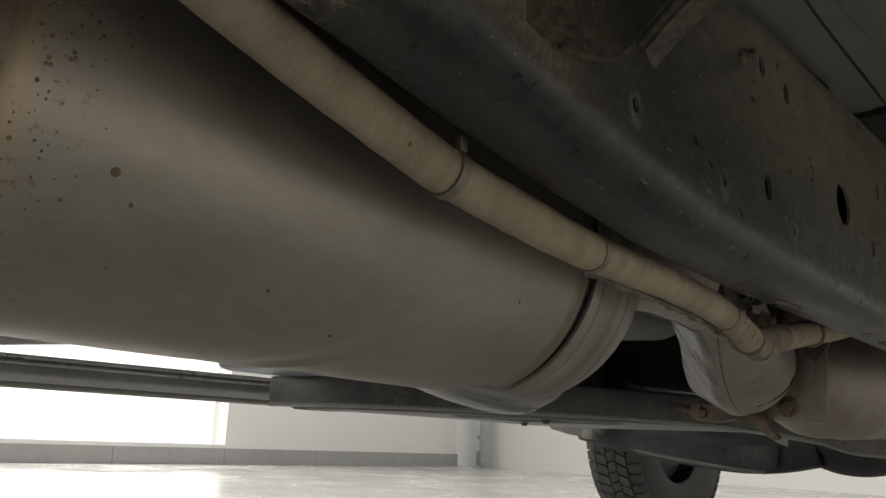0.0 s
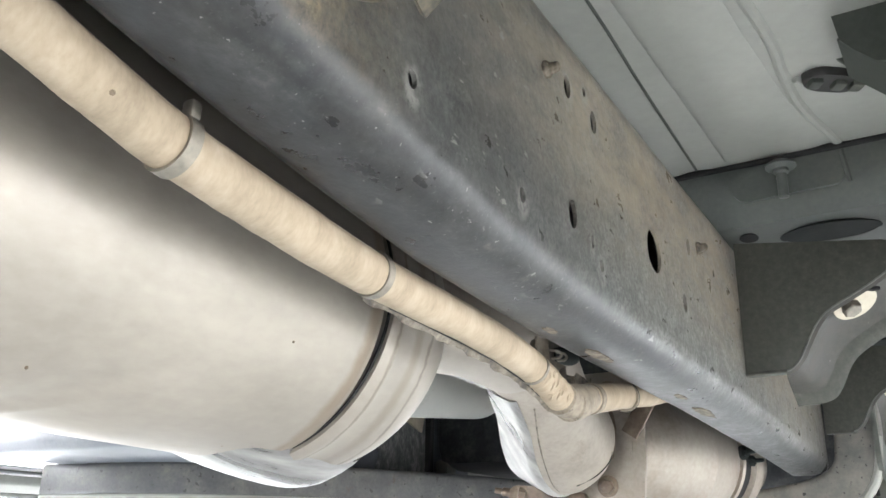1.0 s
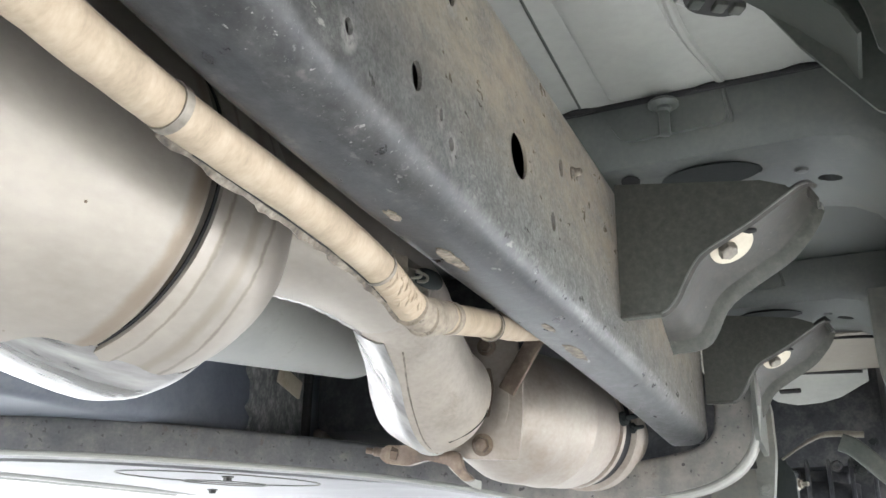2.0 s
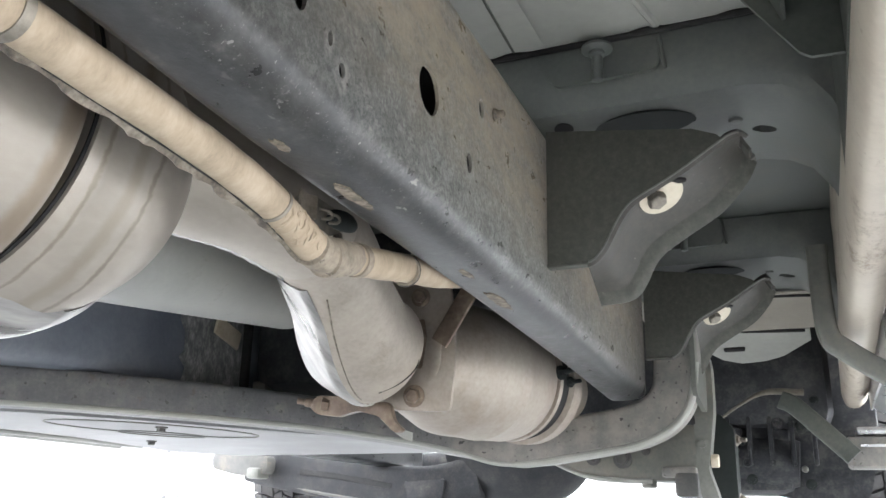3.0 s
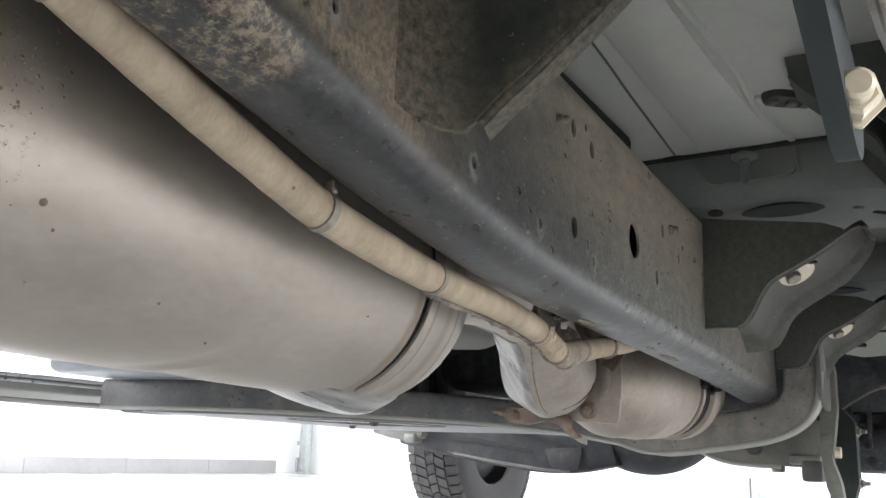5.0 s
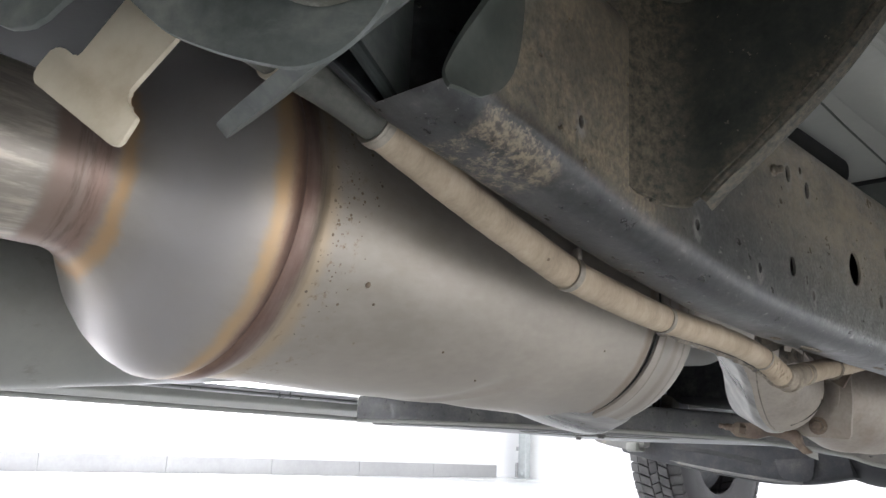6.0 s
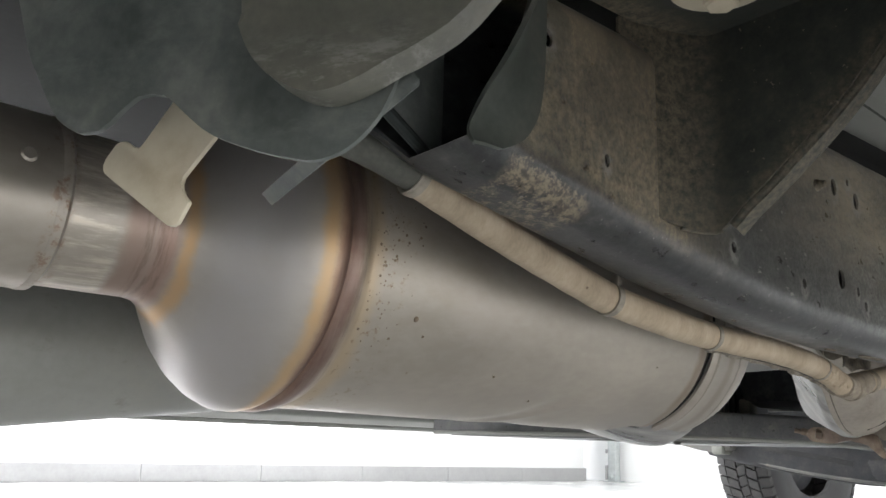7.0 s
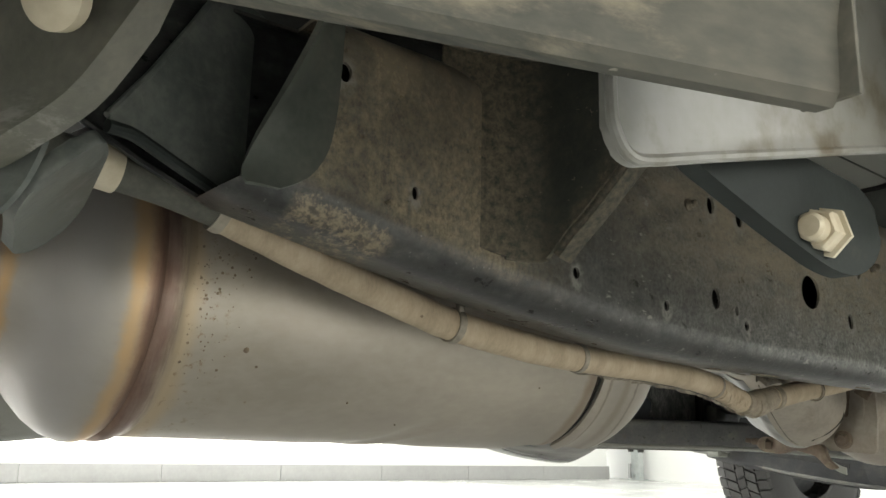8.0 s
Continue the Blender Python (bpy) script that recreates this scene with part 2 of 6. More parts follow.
for y0, half, soft, colour in ((0.045, 0.012, 0.03, (0.34, 0.325, 0.32)), (0.083, 0.001, 0.009, (0.46, 0.3, 0.155)), (0.094, 0.002, 0.008, (0.28, 0.165, 0.1)), (0.103, 0.005, 0.011, (0.16, 0.095, 0.075)), (0.123, 0.001, 0.016, (0.36, 0.275, 0.18)),
                               (0.009, 0.001, 0.007, (0.46, 0.29, 0.145)), (-0.006, 0.003, 0.011, (0.26, 0.165, 0.13)), (-0.026, 0.006, 0.01, (0.25, 0.17, 0.135)), (0.6, 0.002, 0.012, (0.22, 0.17, 0.12)), (0.63, 0.0004, 0.003, (0.2, 0.17, 0.135)), (0.661, 0.001, 0.008, (0.25, 0.22, 0.18)), (0.678, 0.0003, 0.003, (0.19, 0.165, 0.135))):
    overlay(CAN, band_at(y0, half, soft), colour)


def streaks(y0, y1, amount):
    """Fine marks running round the body between two stations."""
    def build(nt, co):
        y = axes(nt, co)[1]
        a = calc(nt, "MULTIPLY", step_up(nt, y, y0, y0 + 0.004), calc(nt, "SUBTRACT", 1.0, step_up(nt, y, y1, y1 + 0.004)))
        g = step_up(nt, grain(nt, co, 240, 6, 0.7, (0.12, 1, 0.12)), 0.42, 0.62)
        return calc(nt, "MULTIPLY", calc(nt, "MULTIPLY", a, g), amount)
    return build


overlay(CAN, streaks(0.09, 0.116, 0.35), (0.1, 0.06, 0.05))
overlay(CAN, lambda nt, co: calc(nt, "MULTIPLY", calc(nt, "MULTIPLY", step_up(nt, axes(nt, co)[1], -0.078, -0.07), calc(nt, "SUBTRACT", 1.0, step_up(nt, axes(nt, co)[1], -0.042, -0.034))), step_up(nt, grain(nt, co, 170, 7, 0.7, (1, 0.1, 1)), 0.44, 0.66)), (0.5, 0.44, 0.37))
overlay(CAN, lambda nt, co: calc(nt, "MULTIPLY", calc(nt, "MULTIPLY", step_up(nt, axes(nt, co)[1], -0.092, -0.085), calc(nt, "SUBTRACT", 1.0, step_up(nt, axes(nt, co)[1], -0.076, -0.07))), step_up(nt, grain(nt, co, 120, 8, 0.75), 0.5, 0.62)), (0.24, 0.17, 0.13))
overlay(CAN, streaks(-0.025, -0.004, 0.5), (0.12, 0.075, 0.055))


def rust_bloom(nt, co):
    y = axes(nt, co)[1]
    a = calc(nt, "MULTIPLY", step_up(nt, y, 0.118, 0.126), calc(nt, "SUBTRACT", 1.0, step_up(nt, y, 0.135, 0.185)))
    return calc(nt, "MULTIPLY", calc(nt, "MULTIPLY", a, step_up(nt, grain(nt, co, 150, 6, 0.7), 0.56, 0.68)), 0.75)


overlay(CAN, rust_bloom, (0.2, 0.135, 0.08))
overlay(CAN, chips(0.76, 60), (0.22, 0.17, 0.12))
overlay(CAN, lambda nt, co: calc(nt, "MULTIPLY", step_up(nt, grain(nt, co, 9, 9, 0.7, (1, 0.35, 1)), 0.55, 0.75), 0.5), (0.24, 0.2, 0.15))
HOT = CAN.copy()
HOT.name = "heat_tinted_stainless"
HOT.node_tree.nodes["Principled BSDF"].inputs["Metallic"].default_value = 0.75
HOT.node_tree.nodes["Map Range"].inputs["To Min"].default_value = 0.37
HOT.node_tree.nodes["Map Range"].inputs["To Max"].default_value = 0.5
DUSTCAN = material("dusty_pressed_steel", [(0.3, (0.25, 0.22, 0.184)), (0.5, (0.345, 0.305, 0.257)), (0.7, (0.425, 0.38, 0.322))], 0.6, 0.3, 11, 0.06, 160)
overlay(DUSTCAN, lambda nt, co: calc(nt, "MULTIPLY", step_up(nt, grain(nt, co, 30, 8, 0.75, (1, 0.4, 1)), 0.55, 0.72), 0.5), (0.19, 0.15, 0.115))
SPECK = material("brown_rust_speck", [(0.35, (0.11, 0.08, 0.053)), (0.65, (0.21, 0.16, 0.108))], 0.85, 0.1, 60, 0.2, 200)
SILVER = material("bright_heat_shield", [(0.33, (0.2, 0.195, 0.185)), (0.5, (0.36, 0.35, 0.335)), (0.66, (0.52, 0.51, 0.48))], 0.36, 0.75, 30, 0.2, 60, stretch=(1, 0.1, 0.3))
WRAP = material("beige_heat_sleeve", [(0.3, (0.255, 0.2, 0.138)), (0.5, (0.35, 0.28, 0.198)), (0.7, (0.42, 0.345, 0.255))], 0.85, 0, 40, 0.12, 420, stretch=(0.5, 1.2, 0.5))
overlay(WRAP, lambda nt, co: calc(nt, "MULTIPLY", step_up(nt, grain(nt, co, 26, 8, 0.75), 0.52, 0.72), 0.6), (0.27, 0.22, 0.15))
GRUBBY = material("grubby_heat_sleeve", [(0.3, (0.15, 0.122, 0.09)), (0.5, (0.235, 0.198, 0.15)), (0.7, (0.31, 0.268, 0.21))], 0.85, 0, 60, 0.35, 300)
overlay(GRUBBY, lambda nt, co: calc(nt, "MULTIPLY", step_up(nt, grain(nt, co, 120, 7, 0.7, (1, 1, 0.4)), 0.58, 0.66), 0.8), (0.06, 0.05, 0.04))
DIRT = material("dried_pale_dirt", [(0.35, (0.07, 0.06, 0.048)), (0.5, (0.16, 0.135, 0.1)), (0.65, (0.26, 0.22, 0.17))], 0.9, 0, 120, 0.6, 300)
UNDER = material("grey_underside_plate", [(0.3, (0.17, 0.17, 0.172)), (0.7, (0.235, 0.235, 0.235))], 0.55, 0, 8, 0.1, 120)
FOIL = material("torn_grey_foil", [(0.34, (0.05, 0.042, 0.032)), (0.5, (0.15, 0.125, 0.093)), (0.68, (0.3, 0.265, 0.215))], 0.55, 0.3, 60, 0.5, 300)
RUBBER = material("black_rubber", [(0.35, (0.018, 0.018, 0.018)), (0.6, (0.04, 0.038, 0.035)), (0.75, (0.09, 0.08, 0.07))], 0.75, 0, 20, 0.3, 200)
CLAMP = material("dull_clamp_steel", [(0.35, (0.14, 0.125, 0.1)), (0.65, (0.31, 0.28, 0.23))], 0.5, 0.5, 30, 0.2, 200)
PAN = material("grey_underbody_paint", [(0.3, (0.265, 0.27, 0.24)), (0.7, (0.35, 0.35, 0.315))], 0.5, 0, 5, 0.05, 90)
TOE = material("dusty_tan_paint", [(0.3, (0.2, 0.18, 0.148)), (0.5, (0.26, 0.237, 0.198)), (0.7, (0.3, 0.28, 0.24))], 0.55, 0, 9, 0.1, 130)
CROSS = material("grey_green_sheet_steel", [(0.3, (0.09, 0.095, 0.081)), (0.5, (0.13, 0.133, 0.115)), (0.7, (0.185, 0.172, 0.14))], 0.55, 0, 9, 0.2, 170)
BARP = material("grey_green_floor_bar", [(0.3, (0.072, 0.08, 0.072)), (0.5, (0.098, 0.106, 0.095)), (0.66, (0.125, 0.128, 0.112)), (0.8, (0.17, 0.155, 0.125))], 0.5, 0, 10, 0.15, 170)
GREEN = material("dark_green_black_plate", [(0.3, (0.045, 0.052, 0.044)), (0.5, (0.07, 0.077, 0.066)), (0.7, (0.105, 0.105, 0.088))], 0.55, 0, 9, 0.2, 180)
TANK = material("blue_black_housing", [(0.3, (0.08, 0.092, 0.11)), (0.5, (0.115, 0.128, 0.148)), (0.7, (0.16, 0.17, 0.182))], 0.45, 0, 7, 0.25, 150)
FELT = material("frayed_grey_felt", [(0.35, (0.1, 0.106, 0.106)), (0.5, (0.17, 0.174, 0.168)), (0.65, (0.32, 0.32, 0.3))], 0.95, 0, 45, 0.8, 200, stretch=(1, 2, 1))
GRIME = material("grimy_engine_casting", [(0.33, (0.014, 0.015, 0.017)), (0.5, (0.029, 0.031, 0.034)), (0.68, (0.07, 0.068, 0.065))], 0.55, 0, 26, 0.5, 160)
SILL = material("dusty_cream_sill_paint", [(0.3, (0.38, 0.33, 0.26)), (0.5, (0.48, 0.43, 0.35)), (0.7, (0.54, 0.495, 0.415))], 0.5, 0, 7, 0.04, 120)
overlay(SILL, lambda nt, co: calc(nt, "MULTIPLY", step_up(nt, grain(nt, co, 14, 10, 0.8, (1, 0.5, 1)), 0.52, 0.66), 0.9), (0.21, 0.155, 0.098))
overlay(SILL, lambda nt, co: calc(nt, "MULTIPLY", step_up(nt, grain(nt, co, 60, 8, 0.75), 0.6, 0.7), 0.6), (0.22, 0.17, 0.11))
ALU = material("bright_aluminium", [(0.35, (0.6, 0.6, 0.6)), (0.65, (0.75, 0.75, 0.75))], 0.35, 0.8, 12, 0.05, 100)
PLASTIC = material("white_plastic", [(0.38, (0.09, 0.072, 0.045)), (0.49, (0.19, 0.186, 0.168)), (0.7, (0.25, 0.25, 0.24))], 0.4, 0, 6, 0.1, 60)
CREAM = material("cream_passivated_steel", [(0.3, (0.42, 0.355, 0.25)), (0.5, (0.53, 0.47, 0.355)), (0.7, (0.6, 0.545, 0.43))], 0.5, 0.15, 16, 0.1, 120)
TREAD = material("tyre_rubber", [(0.35, (0.024, 0.024, 0.024)), (0.6, (0.045, 0.044, 0.043)), (0.75, (0.08, 0.077, 0.072))], 0.8, 0, 10, 0.3, 120)
SIDE = material("dark_tyre_sidewall", [(0.35, (0.014, 0.014, 0.015)), (0.6, (0.024, 0.024, 0.024)), (0.75, (0.05, 0.048, 0.045))], 0.7, 0, 12, 0.3, 120)
RUSTPIPE = material("rust_stained_steel", [(0.3, (0.07, 0.05, 0.038)), (0.5, (0.16, 0.12, 0.09)), (0.7, (0.3, 0.24, 0.18))], 0.5, 0.5, 16, 0.3, 150)
CAT = material("dull_catalyst_steel", [(0.3, (0.22, 0.18, 0.145)), (0.48, (0.31, 0.268, 0.225)), (0.7, (0.41, 0.37, 0.315))], 0.5, 0.4, 5, 0.08, 150)
overlay(CAT, lambda nt, co: calc(nt, "MULTIPLY", step_up(nt, grain(nt, co, 9, 7, 0.6), 0.5, 0.72), 0.5), (0.2, 0.14, 0.095))
SCUFF = material("scuffed_grey_brown_steel", [(0.3, (0.07, 0.07, 0.057)), (0.5, (0.108, 0.106, 0.086)), (0.7, (0.16, 0.15, 0.122))], 0.5, 0, 14, 0.4, 200)
overlay(SCUFF, lambda nt, co: calc(nt, "MULTIPLY", step_up(nt, grain(nt, co, 60, 8, 0.75, (0.5, 0.5, 1.6)), 0.48, 0.64), calc(nt, "SUBTRACT", 1.0, step_up(nt, axes(nt, co)[2], 0.496, 0.53))), (0.26, 0.255, 0.235))
HANGER = material("worn_blue_grey_steel", [(0.3, (0.056, 0.065, 0.06)), (0.5, (0.092, 0.102, 0.095)), (0.7, (0.155, 0.162, 0.146))], 0.5, 0, 22, 0.35, 160)
overlay(HANGER, lambda nt, co: calc(nt, "MULTIPLY", step_up(nt, grain(nt, co, 40, 8, 0.75, (0.6, 0.6, 1.5)), 0.5, 0.75), 0.6), (0.15, 0.16, 0.15))
SHAFT = material("grey_shaft_paint", [(0.3, (0.225, 0.228, 0.208)), (0.5, (0.262, 0.262, 0.24)), (0.7, (0.29, 0.286, 0.258))], 0.5, 0, 7, 0.06, 120)
overlay(SHAFT, lambda nt, co: calc(nt, "MULTIPLY", step_up(nt, grain(nt, co, 34, 8, 0.7, (1, 0.6, 1)), 0.6, 0.72), 0.5), (0.15, 0.145, 0.125))
SUSP = material("oily_black_suspension", [(0.32, (0.013, 0.014, 0.016)), (0.5, (0.024, 0.025, 0.027)), (0.64, (0.042, 0.041, 0.04)), (0.78, (0.085, 0.08, 0.07))], 0.72, 0, 14, 0.4, 150)
# Near-black steel; also used for sheets and strips standing in for shade.
DARK = material("black_steel_and_shade", [(0.4, (0.012, 0.012, 0.012)), (0.7, (0.035, 0.035, 0.034))], 0.7, 0, 10, 0.2)
STRAP = material("dark_strap_paint", [(0.35, (0.014, 0.018, 0.017)), (0.6, (0.024, 0.029, 0.027)), (0.75, (0.05, 0.05, 0.044))], 0.75, 0, 16, 0.3, 200)
STEP = material("dusty_grey_step_steel", [(0.3, (0.05, 0.052, 0.045)), (0.5, (0.1, 0.096, 0.08)), (0.7, (0.17, 0.15, 0.12))], 0.75, 0, 9, 0.2, 160, stretch=(1, 0.3, 1))
overlay(STEP, lambda nt, co: calc(nt, "MULTIPLY", step_up(nt, grain(nt, co, 12, 9, 0.75, (1, 0.25, 1)), 0.46, 0.62), 0.75), (0.24, 0.205, 0.15))
overlay(STEP, chips(0.7, 60), (0.3, 0.28, 0.24))
for m in (SUSP, STRAP, STEP, HANGER, WEB_PAINT, MOUNT, GREEN, DARK, GRIME):
    m.node_tree.nodes["Principled BSDF"].inputs["Specular IOR Level"].default_value = 0.25
WALL = material("white_wall_paint", [(0.3, (0.78, 0.79, 0.78)), (0.7, (0.82, 0.82, 0.81))], 0.7, 0, 1.5, 0.03, 60)
FLOOR = material("pale_polished_floor", [(0.3, (0.55, 0.56, 0.56)), (0.7, (0.66, 0.67, 0.66))], 0.22, 0, 1.2, 0.004, 30)
TILE = material("grey_skirting_tile", [(0.3, (0.3, 0.3, 0.3)), (0.7, (0.38, 0.38, 0.38))], 0.35, 0, 3, 0.03, 40)
GALV = material("galvanised_steel", [(0.3, (0.4, 0.43, 0.43)), (0.7, (0.55, 0.58, 0.58))], 0.45, 0.6, 14, 0.05, 80)


# ---- building tools ----
def link(name, bm, mat, smooth=True, sharp=35):
    bmesh.ops.recalc_face_normals(bm, faces=bm.faces)
    me = bpy.data.meshes.new(name)
    bm.to_mesh(me)
    bm.free()
    me.materials.append(mat)
    if smooth:
        me.shade_smooth()
        me.set_sharp_from_angle(angle=radians(sharp))
    return new(name, me)


def thing(name, label, category, group="underside of the pickup truck", at=(0, 0, 0)):
    ob = new(name)
    ob.location, ob.empty_display_size = at, 0.02
    tagged(ob, label, category, group)
    return ob


def part(name, bm, mat, parent, label="", smooth=True, sharp=35):
    ob = link(name, bm, mat, smooth, sharp)
    up = parent
    off = Vector((0, 0, 0))
    while up:
        off += up.location
        up = up.parent
    ob.parent = parent
    ob.matrix_parent_inverse = Matrix.Translation(-off)
    if label:
        tagged(ob, label)
    return ob


def box(bm, lo, hi, bevel=0.0, seg=2):
    r = bmesh.ops.create_cube(bm, size=1.0)
    vs = r["verts"]
    for v in vs:
        v.co = Vector([lo[k] + (v.co[k] + 0.5) * (hi[k] - lo[k]) for k in range(3)])
    if bevel:
        es = list({e for v in vs for e in v.link_edges})
        bmesh.ops.bevel(bm, geom=es, offset=bevel, segments=seg, affect="EDGES", profile=0.5, clamp_overlap=True)
    return bm


def boxm(m, size, bevel=0.0):
    bm = bmesh.new()
    s = Vector(size) / 2
    box(bm, -s, s, bevel)
    bmesh.ops.transform(bm, matrix=m, verts=bm.verts)
    return bm


def rings(bm, loops, close_ends=True, closed=True):
    rows = [[bm.verts.new(p) for p in loop] for loop in loops]
    n = len(rows[0])
    for a, b in zip(rows, rows[1:]):
        for k in range(n if closed else n - 1):
            j = (k + 1) % n
            bm.faces.new((a[k], a[j], b[j], b[k]))
    if close_ends and closed:
        bm.faces.new(rows[0])
        bm.faces.new(rows[-1])
    return bm


def smooth_path(pts, n=6):
    """A Catmull-Rom line through pts of (x, y, z, radius)."""
    p = [np.array(q, float) for q in pts]
    p = [2 * p[0] - p[1]] + p + [2 * p[-1] - p[-2]]
    out = []
    for a, b, c, d in zip(p, p[1:], p[2:], p[3:]):
        for k in range(n):
            u = k / n
            out.append(0.5 * (2 * b + (c - a) * u + (2 * a - 5 * b + 4 * c - d) * u * u + (3 * b - a - 3 * c + d) * u ** 3))
    out.append(p[-2])
    return out


def tube(pts, sides=20, n=6, ends=True, bm=None, wobble=0.0, flat=1.0):
    """A tube through pts of (x, y, z, radius)."""
    bm = bm or bmesh.new()
    path = smooth_path(pts, n) if n > 1 else [np.array(q, float) for q in pts]
    loops, side = [], None
    for i, q in enumerate(path):
        d = Vector(path[min(i + 1, len(path) - 1)][:3] - path[max(i - 1, 0)][:3]).normalized()
        if side is None:
            side = d.orthogonal().normalized()
        side = (side - d * side.dot(d)).normalized()
        up = d.cross(side)
        c, r = Vector(q[:3]), q[3]
        loop = []
        for k in range(sides):
            a = 2 * math.pi * k / sides
            rr = r
            if wobble:
                rr *= 1 + wobble * noise.noise(c * 60 + Vector((math.cos(a), math.sin(a), 0)) * 1.5)
            loop.append(c + side * (math.cos(a) * rr) + up * (math.sin(a) * rr * flat))
        loops.append(loop)
    return rings(bm, loops, ends)


def turned(profile, start, end, sides=64, bm=None, ends=True):
    """A body of revolution about start-end; profile rows of (distance along, radius)."""
    bm = bm or bmesh.new()
    a, d = Vector(start), (Vector(end) - Vector(start)).normalized()
    s = d.orthogonal().normalized()
    u = d.cross(s)
    loops = [[a + d * h + (s * math.cos(2 * math.pi * k / sides) + u * math.sin(2 * math.pi * k / sides)) * r for k in range(sides)] for h, r in profile]
    return rings(bm, loops, ends)


def plate(outline, axis, lo, hi, bevel=0.0, bm=None, seg=2):
    """A flat outline, in the two axes other than the given one, made thick from lo to hi."""
    bm = bm or bmesh.new()
    k = "xyz".index(axis)

    def place(p, v):
        q = list(p)
        q.insert(k, v)
        return bm.verts.new(q)
    a, b = [place(p, lo) for p in outline], [place(p, hi) for p in outline]
    n = len(a)
    faces = [bm.faces.new(a), bm.faces.new(b)] + [bm.faces.new((a[i], a[(i + 1) % n], b[(i + 1) % n], b[i])) for i in range(n)]
    if bevel:
        es = list({e for f in faces[:2] for e in f.edges})
        bmesh.ops.bevel(bm, geom=es, offset=bevel, segments=seg, affect="EDGES", profile=0.5, clamp_overlap=True)
    return bm


def sheet(grid, thick):
    """A sheet through a grid of points, made thick."""
    bm = bmesh.new()
    rows = [[bm.verts.new(p) for p in row] for row in grid]
    for a, b in zip(rows, rows[1:]):
        for i in range(len(a) - 1):
            bm.faces.new((a[i], a[i + 1], b[i + 1], b[i]))
    bmesh.ops.recalc_face_normals(bm, faces=bm.faces)
    bmesh.ops.solidify(bm, geom=bm.faces[:], thickness=thick)
    return bm


def curve_at(table, y):
    ys = [r[0] for r in table]
    return float(np.interp(y, ys, [r[1] for r in table]))


def rounded(pts, r, n=5):
    """A closed outline with its corners rounded by r."""
    out = []
    m = len(pts)
    for i, p in enumerate(pts):
        p = Vector(p)
        a, b = Vector(pts[i - 1]) - p, Vector(pts[(i + 1) % m]) - p
        rr = min(r, a.length * 0.45, b.length * 0.45)
        s, e = p + a.normalized() * rr, p + b.normalized() * rr
        for k in range(n + 1):
            u = k / n
            out.append(tuple(s * (1 - u) ** 2 + p * 2 * u * (1 - u) + e * u * u))
    return out


def bolt(parent, at, way, r=0.009, mat=CLAMP, washer=True, shank=0.0, name="bolt"):
    """A hexagon head on its washer, looking along way."""
    way = Vector(way).normalized()
    a = Vector(at)
    bm = bmesh.new()
    if washer:
        turned([(-0.001, r * 1.45), (r * 0.25, r * 1.45), (r * 0.32, r * 1.3)], a, a + way, 20, bm)
    turned([(r * 0.3, r), (r * 1.0, r), (r * 1.15, r * 0.85)], a, a + way, 6, bm)
    if shank:
        turned([(r, r * 0.55), (r + shank, r * 0.55), (r + shank + 0.001, r * 0.45)], a, a + way, 16, bm)
    return part(name, bm, mat, parent)


def cut(ob, cutters):
    """Cuts closed bodies out of a mesh object."""
    bm = bmesh.new()
    for c in cutters:
        c.normal_update()
        me = bpy.data.meshes.new("tool")
        c.to_mesh(me)
        c.free()
        bm.from_mesh(me)
        bpy.data.meshes.remove(me)
    bmesh.ops.recalc_face_normals(bm, faces=bm.faces)
    me = bpy.data.meshes.new("tool")
    bm.to_mesh(me)
    bm.free()
    tool = new("tool", me)
    mod = ob.modifiers.new("cut", "BOOLEAN")
    mod.object, mod.operation, mod.solver = tool, "DIFFERENCE", "EXACT"
    done = bpy.data.meshes.new_from_object(ob.evaluated_get(bpy.context.evaluated_depsgraph_get()))
    ob.modifiers.clear()
    old, ob.data = ob.data, done
    bpy.data.objects.remove(tool)
    bpy.data.meshes.remove(me)
    bpy.data.meshes.remove(old)


def beam(path, w, h, r=0.012, n=6):
    """A box beam along a level or rising path; w lies flat, h upright."""
    bm = bmesh.new()
    line3 = smooth_path([(*p, 0) for p in path], n)
    loops = []
    for i, q in enumerate(line3):
        d = Vector(line3[min(i + 1, len(line3) - 1)][:3] - line3[max(i - 1, 0)][:3]).normalized()
        flat = Vector((0, 1, 0)) - d * d.y if abs(d.y) < 0.95 else Vector((1, 0, 0))
        flat.normalize()
        up = d.cross(flat).normalized()
        corner = rounded([(-w / 2, -h / 2), (w / 2, -h / 2), (w / 2, h / 2), (-w / 2, h / 2)], r, 4)
        loops.append([Vector(q[:3]) + flat * u + up * v for u, v in corner])
    return rings(bm, loops)


# ---- the workshop ----
def structure(name, bm, mat, label, category, smooth=False):
    return tagged(link(name, bm, mat, smooth), label, category, "", "structure")


structure("floor", box(bmesh.new(), (-9, -9, -0.2), (8, 14, 0)), FLOOR, "pale polished workshop floor tiles with soft reflections", "floor")
structure("wall_west", box(bmesh.new(), (-7.7, 5.0, 0), (-7.45, 8.45, 4.2)), WALL, "white painted workshop wall with grey skirting", "wall")
structure("wall_west_base", box(bmesh.new(), (-7.7, -9, 0), (-7.45, 5.0, 0.19)), WALL, "low white wall below the wide window", "wall")
structure("wall_west_head", box(bmesh.new(), (-7.7, -9, 3.2), (-7.45, 5.0, 4.2)), WALL, "white wall above the wide window", "wall")
